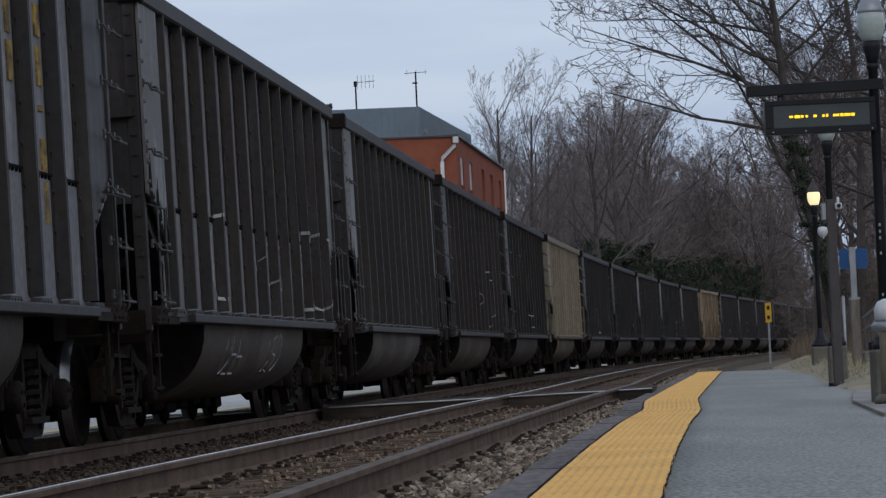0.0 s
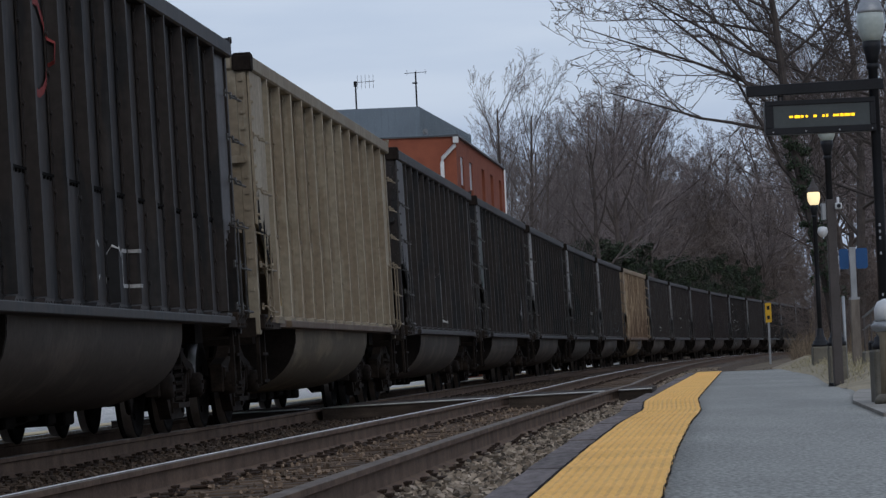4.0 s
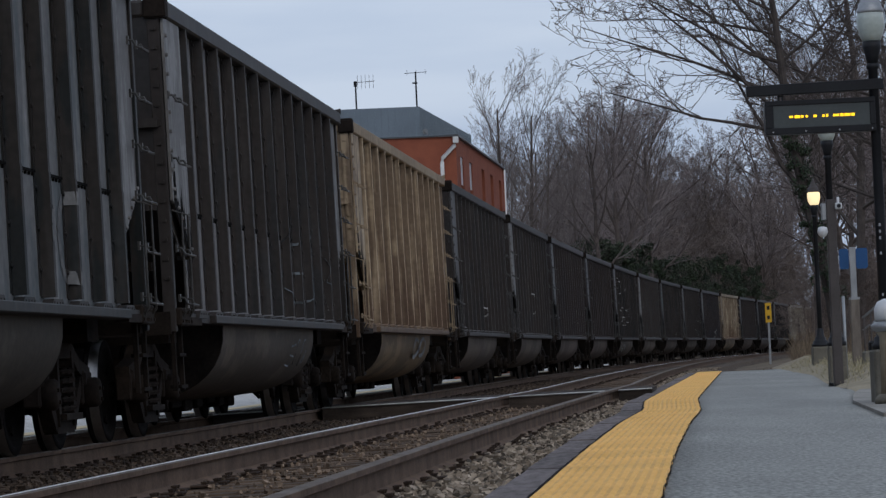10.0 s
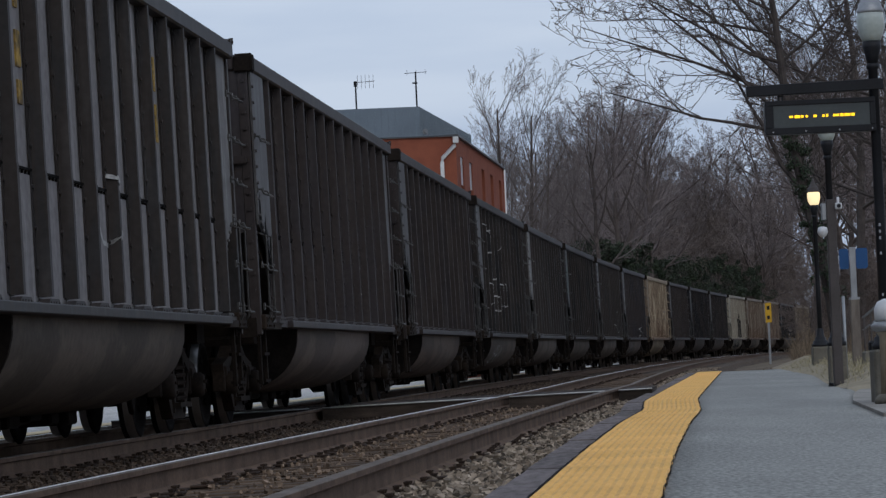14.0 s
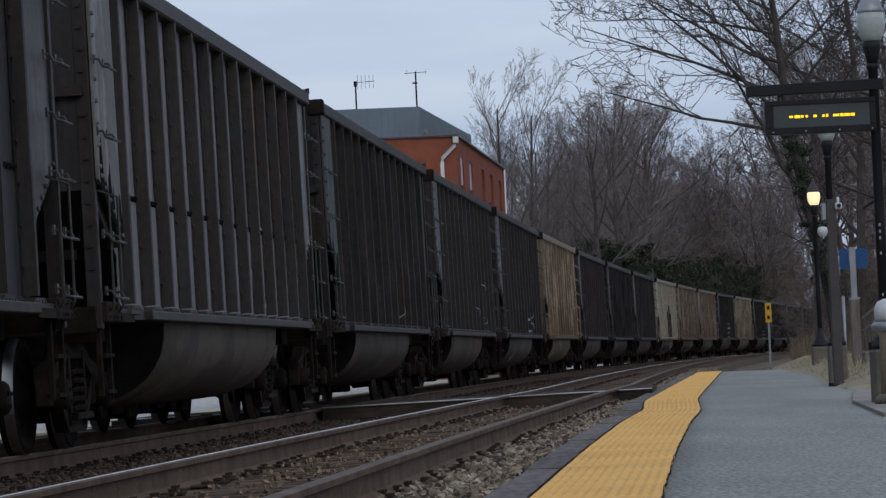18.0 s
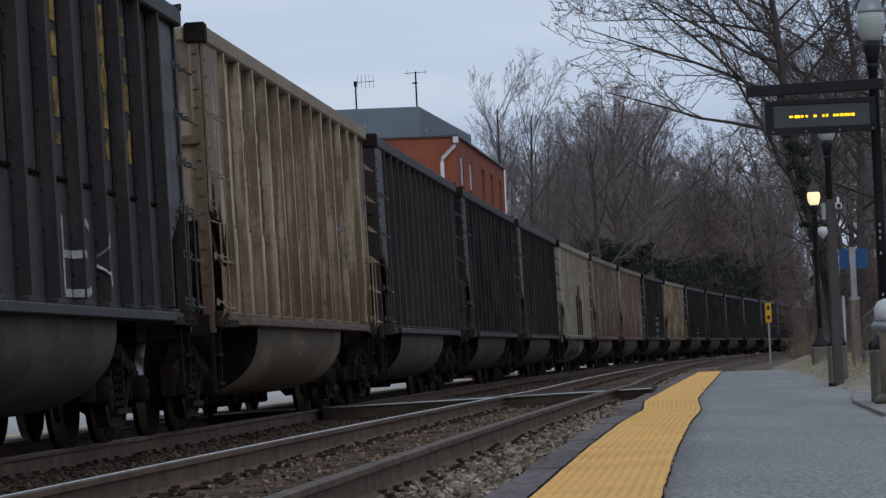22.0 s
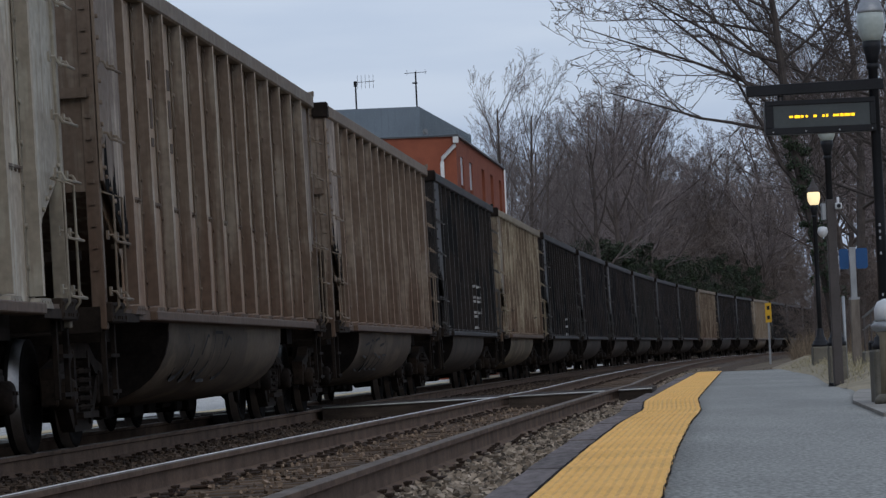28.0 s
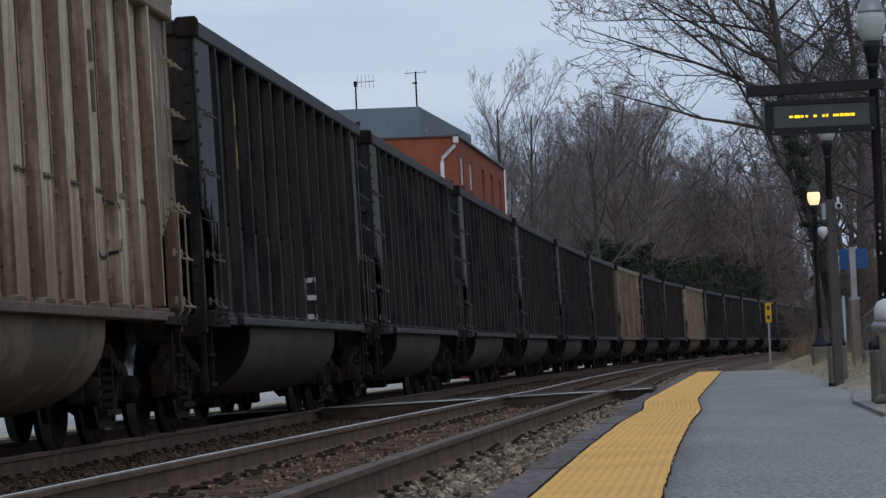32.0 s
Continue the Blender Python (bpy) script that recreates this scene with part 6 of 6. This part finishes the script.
def grow(thick, thin, r, p, d, length, radius, level, depth, spec):
    """One branch and all that springs from it."""
    n = 8 if level == 0 else (6 if level < 3 else 3)
    pts, radii = [p.copy()], [radius]
    q, e = p.copy(), d.copy()
    for i in range(1, n + 1):
        wob = spec["wobble"] * (0.4 if level == 0 else (0.6 if level == 1 else 1.0))
        e = (e + Vector((r.gauss(0, wob), r.gauss(0, wob), r.gauss(0, wob) + spec["lift"] * (0 if level == 0 else 1)))).normalized()
        q = q + e * (length / n)
        pts.append(q.copy())
        radii.append(max(radius * (1 - (0.62 if level == 0 else 0.8) * i / n), spec["tip"]))
    (thick if level < 2 else thin).limb(pts, radii, 7 if level == 0 else (5 if level == 1 else 3))
    if level >= depth:
        return
    kids = spec["kids"][level]
    for k in range(kids):
        f = spec["from"][level] + (1 - spec["from"][level]) * (k + r.uniform(0.1, 0.9)) / kids
        i = min(int(f * n), n - 1)
        g = f * n - i
        start = pts[i].lerp(pts[i + 1], g)
        axis = (pts[i + 1] - pts[i]).normalized()
        side = axis.cross(Vector((r.gauss(0, 1), r.gauss(0, 1), r.gauss(0, 1)))).normalized()
        ang = radians(r.uniform(*spec["angle"][level]))
        nd = (axis * math.cos(ang) + side * math.sin(ang)).normalized()
        scale_ = spec["ratio"][level] * (1.15 - 0.55 * f) * r.uniform(0.75, 1.2)
        grow(thick, thin, r, start, nd, length * scale_, max(radii[i] * spec.get("girth", 0.55), spec["tip"]), level + 1, depth, spec)


UPRIGHT = dict(wobble=0.13, lift=0.045, tip=0.008, kids=(13, 7, 6, 4), ratio=(0.46, 0.48, 0.5, 0.5), angle=((26, 58), (22, 48), (25, 60), (25, 60)))
UPRIGHT["from"] = (0.36, 0.2, 0.15, 0.15)
SPREAD = dict(wobble=0.105, lift=0.030, tip=0.0065, kids=(15, 10, 7, 4), ratio=(0.60, 0.46, 0.42, 0.40), angle=((42, 78), (28, 58), (28, 62), (28, 62)))
SPREAD["girth"] = 0.50
SPREAD["from"] = (0.26, 0.16, 0.12, 0.12)
SLIM = dict(wobble=0.055, lift=0.06, tip=0.006, girth=0.42, kids=(20, 7, 4, 3), ratio=(0.38, 0.45, 0.5, 0.5), angle=((22, 42), (22, 48), (22, 50), (20, 50)))
SLIM["from"] = (0.25, 0.25, 0.15, 0.15)
BUSHY = dict(wobble=0.12, lift=0.05, tip=0.010, kids=(16, 8, 7, 4), ratio=(0.75, 0.55, 0.5, 0.5), angle=((25, 65), (25, 65), (25, 65), (25, 60)))
BUSHY["from"] = (0.06, 0.1, 0.1, 0.1)


def tree_meshes(seed, spec, height, radius, bark, twig, depth=4):
    r = random.Random(seed)
    a, b = Wood(), Wood()
    grow(a, b, r, Vector((0, 0, -0.2)), Vector((r.uniform(-0.05, 0.05), r.uniform(-0.05, 0.05), 1)).normalized(), height * 0.86, radius, 0, depth, spec)
    return a.mesh("trunk", bark), b.mesh("crown", twig)


def platform_tree():
    """The tree that leans its limbs out over the line: an upright trunk, long limbs reaching mostly over the platform."""
    r = random.Random(70)
    a, b = Wood(), Wood()
    trunk, radii = [], []
    for k in range(13):
        z = -0.3 + k * 1.05
        trunk.append(Vector((-0.150 * z + 0.10 * math.sin(z * 0.8), 0.08 * math.sin(z * 0.6 + 1), z)))
        radii.append(0.185 - 0.0115 * k)
    a.limb(trunk, radii, 9)
    spec = dict(wobble=0.19, lift=0.030, tip=0.0080, kids=(0, 8, 5, 3), ratio=(0.5, 0.50, 0.46, 0.42), angle=((42, 78), (24, 56), (26, 60), (28, 62)), girth=0.52)
    spec["from"] = (0.2, 0.14, 0.10, 0.12)
    # height on the trunk, reach over the line, rise and depth of each limb
    for z, dx, dz, dy in ((4.6, -4.0, 3.2, -0.5), (6.0, -4.6, 2.0, 0.5), (6.5, -4.9, 3.0, -0.8), (7.0, -5.2, 1.7, 0.2), (7.5, -4.9, 2.7, 0.9), (7.9, -4.9, 1.3, -0.4), (8.3, -3.6, 3.4, 0.4), (8.6, -5.0, 0.6, 1.0), (9.2, -4.4, 0.9, -1.0), (9.9, -4.2, 0.2, 0.3), (5.3, 2.2, 2.4, 0.3), (6.8, 2.8, 2.6, -0.6), (7.9, 3.0, 1.8, 0.8), (8.9, 2.4, 2.6, -0.3), (4.3, 1.4, 1.2, 0.5), (8.8, -1.5, 3.6, -0.6), (9.6, 1.2, 3.2, 0.5)):
        i = min(int((z + 0.3) / 1.05), 11)
        start = trunk[i].lerp(trunk[i + 1], (z + 0.3) / 1.05 - i)
        d = Vector((dx, dy, dz))
        grow(a, b, r, start, (d.normalized() + Vector((0, 0, 0.10))).normalized(), d.length, radii[i] * r.uniform(0.40, 0.52), 1, 4, spec)
    return a.mesh("trunk", M_BARK_DARK), b.mesh("crown", M_BARK_DARK)


def plant(name, meshes, at, turn, scale_, label, category, group, lean=0.0):
    thing = empty(name, Matrix.Translation(at) @ Matrix.Rotation(lean, 4, "Y") @ Matrix.Rotation(turn, 4, "Z"), label, category, group)
    thing.scale = (scale_, scale_, scale_)
    part("trunk", meshes[0], None, thing)
    part("crown", meshes[1], None, thing)
    return thing


PX = 5885.6


def seen(px, dist):
    """Sideways place of a bearing at that distance."""
    return (px - 784) / PX * dist


def skyline(px):
    run = ((780, 300), (830, 210), (855, 120), (885, 105), (925, 120), (955, 195), (1000, 205), (1050, 170), (1095, 138), (1140, 190), (1200, 190), (1300, 190), (1380, 140), (1450, 60), (1650, 20))
    for (a, p), (b, q) in zip(run, run[1:]):
        if px <= b:
            return p + (q - p) * (px - a) / (b - a)
    return 20


def plant_woods():
    tall = [tree_meshes(20 + k, UPRIGHT, 15.0, 0.20, M_BARK, M_TWIG_PALE if k == 0 else M_TWIG) for k in range(4)]
    slim = [tree_meshes(33 + k, SLIM, 15.0, 0.12, M_BARK, M_TWIG_PALE) for k in range(2)]
    bush = [tree_meshes(40 + k, BUSHY, 8.0, 0.07, M_THICKET, M_THICKET) for k in range(3)]
    r = random.Random(5)
    # two pale trees that stand clear of the rest
    for px, d, top in ((898, 165, 100), (944, 170, 118), (968, 205, 190), (905, 240, 215), (950, 225, 200), (985, 240, 215), (1012, 215, 200), (890, 260, 260)):
        h = (628 - top) / PX * d + 0.6
        plant("bare_tree", slim[int(px) % 2], (seen(px, d), d, -0.3), r.uniform(0, 6) + 2.6, h / 15.0, "tall pale bare tree beyond the tracks", "tree", "trees behind the train")
    # crowns that top the thicket
    for px, d, top in ((1098, 222, 135), (1060, 208, 185), (1146, 240, 178)):
        plant("bare_tree", tall[1], (seen(px, d), d, ground_height(seen(px, d), d)), px, ((617 - top) / PX * d + 0.6) / 15.0, "round-crowned bare winter tree beyond the tracks", "tree", "trees behind the train")
    count = 0
    while count < 46:
        d = r.uniform(150, 430)
        px = r.uniform(990, 1450)
        x = seen(px, d)
        if x > on_line(d, -14 if px < 1300 else -8).x:
            continue
        hor = 631.5 - 0.0445 * (px - 784)
        h = (hor - skyline(px)) / PX * d * r.uniform(0.55, 0.97) + 0.6
        plant("bare_tree", r.choice(tall[1:]), (x, d, ground_height(x, d)), r.uniform(0, 6), h / 15.0, "bare grey-brown winter tree beyond the tracks", "tree", "trees behind the train")
        count += 1
    count = 0
    while count < 58:
        px = r.uniform(1045, 1430)
        d = r.uniform(150, 400) if px > 1320 else r.uniform(max(250, 250 + (px - 1060) * 0.4), 420)
        x = seen(px, d)
        if x > on_line(d, -17 if px < 1300 else -9).x:
            continue
        plant("bare_bush", r.choice(bush), (x, d, ground_height(x, d)), r.uniform(0, 6), r.uniform(0.7, 1.25) * (0.7 + d / 400), "tangled leafless brown thicket beyond the tracks", "bush", "thickets behind the train")
        count += 1
    # trees on the platform's side
    x = seen(1480, 84)
    plant("bare_tree", platform_tree(), (x, 84, ground_height(x, 84)), 0.0, 1.0, "dark bare tree with long limbs reaching over the platform", "tree", "trees beside the platform")
    wide = [tree_meshes(66 + k, SPREAD, 13.0, 0.150, M_BARK_DARK, M_BARK_DARK) for k in range(2)]
    for px, d, s, turn, k in ((1520, 100, 1.1, 2.2, 1), (1650, 88, 1.0, 4.0, 0)):
        plant("bare_tree", wide[k], (seen(px, d), d, ground_height(seen(px, d), d)), turn, s, "dark wide-spreading bare tree beside the platform", "tree", "trees beside the platform")
    count = 0
    while count < 16:
        d = r.uniform(100, 300)
        px = r.uniform(1425, 1640)
        x = seen(px, d)
        if x < on_line(d, 7).x:
            continue
        plant("bare_tree", r.choice(tall[1:]), (x, d, ground_height(x, d)), r.uniform(0, 6), r.uniform(0.75, 1.1) * (0.6 + d / 350), "bare winter tree in the woods beside the line", "tree", "trees beside the line")
        count += 1
    count = 0
    while count < 14:
        d = r.uniform(92, 260)
        px = r.uniform(1432, 1620)
        x = seen(px, d)
        if x < on_line(d, 5.5).x:
            continue
        plant("bare_bush", r.choice(bush), (x, d, ground_height(x, d)), r.uniform(0, 6), r.uniform(0.35, 0.6) * (0.5 + d / 250), "leafless brown thicket beside the line", "bush", "thickets beside the line")
        count += 1


plant_woods()


def leaf_mass(name, mat_, clumps, leaves, size, seed):
    """Leaves set round many small clumps."""
    r = random.Random(seed)
    vs, fs = [], []
    for c, rad in clumps:
        for _ in range(leaves):
            d = Vector((r.gauss(0, 1), r.gauss(0, 1), r.gauss(0, 0.8))).normalized() * rad * r.uniform(0.55, 1.05)
            p = Vector(c) + d
            a = Vector((r.gauss(0, 1), r.gauss(0, 1), r.gauss(0, 1))).normalized()
            b = a.cross(Vector((r.gauss(0, 1), r.gauss(0, 1), r.gauss(0, 1)))).normalized()
            s = size * r.uniform(0.6, 1.3)
            k = len(vs)
            vs += [p - a * s, p + b * s * 0.45, p + a * s, p - b * s * 0.45]
            fs.append((k, k + 1, k + 2, k + 3))
    me = bpy.data.meshes.new(name)
    me.from_pydata(vs, [], fs)
    me.materials.append(mat_)
    return me


def evergreens():
    r = random.Random(8)
    for px, d, w, h, label in ((1050, 215, 2.3, 8.2, "ragged green holly among bare trees"), (1098, 230, 2.2, 8.3, "ragged green holly among bare trees"), (1150, 250, 2.3, 7.6, "dark evergreen thicket among bare trees"), (1200, 268, 2.3, 8.4, "dark evergreen thicket among bare trees"), (1250, 290, 2.5, 8.8, "dark evergreen thicket among bare trees"), (1296, 312, 2.5, 8.3, "dark evergreen thicket among bare trees")):
        x = seen(px, d)
        thing = empty("evergreen_bush", pose(x, d, ground_height(x, d)), label, "bush", "evergreens behind the train")
        a = Wood()
        clumps = []
        for k in range(110):
            z = h * r.uniform(0.25, 1.0) ** 0.8
            q = w * 1.6 * (1.0 - 0.5 * (z / h) ** 2) * r.uniform(0.8, 1.25)
            c = Vector((r.uniform(-q, q), r.uniform(-q, q), z))
            clumps.append((c, r.uniform(0.18, 0.55)))
            a.limb([Vector((0, 0, z * 0.3)), c * 0.6 + Vector((0, 0, z * 0.15)), c], [0.05, 0.03, 0.015], 4)
        a.limb([Vector((0, 0, -0.3)), Vector((0.1, 0, h * 0.5)), Vector((0, 0.1, h * 0.95))], [0.14, 0.09, 0.03], 6)
        part("trunk", a.mesh("trunk", M_BARK_DARK), None, thing)
        part("crown", leaf_mass("crown", M_EVERGREEN, clumps, 140, 0.09, 90 + int(px)), None, thing)


evergreens()


def stems(name, mat_, count, place, height, radius, seed, lean=0.35, **tags):
    """Dry stalks joined into one object."""
    r = random.Random(seed)
    w = Wood()
    for _ in range(count):
        p = place(r)
        h = r.uniform(*height)
        d = Vector((r.gauss(0, lean), r.gauss(0, lean), 1)).normalized()
        e = (d + Vector((r.gauss(0, lean), r.gauss(0, lean), -0.1))).normalized()
        w.limb([p, p + d * h * 0.55, p + d * h * 0.55 + e * h * 0.45], [radius, radius * 0.7, radius * 0.25], 3)
    return tagged(part(name, w.mesh(name, mat_), None), kind="stuff", **tags)


def band(d0, d1, o0, o1, bearing=1392):
    def f(r):
        d = r.uniform(d0, d1)
        p = on_line(d, r.uniform(o0, o1))
        while seen(bearing, d) > p.x:
            p.x += 1.0
        return Vector((p.x, p.y, ground_height(p.x, p.y) - 0.05))
    return f


def back_strip(y0, y1, w0, w1):
    def f(r):
        y = r.uniform(y0, y1)
        w = r.uniform(w0, w1)
        x = edge_at(BACK_EDGE, y) + w
        return Vector((x, y, (verge_height(w) if y > 42.7 else ground_height(x, y)) - 0.02))
    return f


M_STALK = material("dry_tan_stalks", (0.21, 0.16, 0.11), (0.11, 0.083, 0.058), 0.95, 0, 2, 30, 0.0, rnd=0.5, island=True)
stems("dry_brush", M_STALK, 2600, band(86, 130, 5.0, 12.0), (0.15, 0.85), 0.010, 31, label="dry tan brush and stalks beside the line", category="brush")
stems("dry_brush", M_STALK, 2400, band(130, 230, 4.0, 12.0), (0.5, 1.5), 0.016, 32, label="dry brown brush along the curve", category="brush")
stems("dry_grass", M_GRASS, 4500, back_strip(36, 76, 0.05, 2.2), (0.04, 0.15), 0.006, 33, 0.5, label="yellowed winter grass beside the platform", category="grass")
stems("dry_grass", M_STALK, 2500, band(76, 92, 3.4, 8.0, 1290), (0.06, 0.35), 0.007, 34, 0.5, label="dead grass and leaves past the platform's end", category="grass")


def ivy():
    """Ivy on the wide tree's trunk."""
    r = random.Random(3)
    x, y = seen(1480, 84), 84.0
    z0 = ground_height(x, y)
    clumps = []
    for _ in range(90):
        up = 2.0 + 4.2 * r.random()
        clumps.append(((x - 0.150 * up + 0.1 * math.sin(up * 0.8) + r.gauss(0, 0.13), y - 0.1 + r.gauss(0, 0.16), z0 + up), r.uniform(0.08, 0.22)))
    tagged(part("ivy", leaf_mass("ivy", M_IVY, clumps, 40, 0.05, 12), None), "dark green ivy climbing a bare trunk", "ivy", kind="stuff")


ivy()


# ---- what moves ----


# Cars whose turning wheels can be made out
ROLLING = (-2, 30)


def motions():
    """The train rolls towards and past the camera."""
    for n, car in CARS.items():
        walk(car, [(float(t), car_pose(n, t)) for t in range(0, 33)])
    # wheels roll without slipping: 0.457 m radius
    turn = [(k / FPS, Matrix.Rotation(14.52 / 0.457 * k / FPS, 4, "Y")) for k in range(32 * FPS + 1)]
    for n, car in CARS.items():
        if not ROLLING[0] <= n <= ROLLING[1]:
            continue
        for truck in [o for o in car.children if o.name.startswith("truck")]:
            for axle in [o for o in truck.children if o.name.startswith("wheelset")]:
                at = axle.matrix_basis.copy()
                walk(axle, [(t, at @ m) for t, m in turn])


motions()
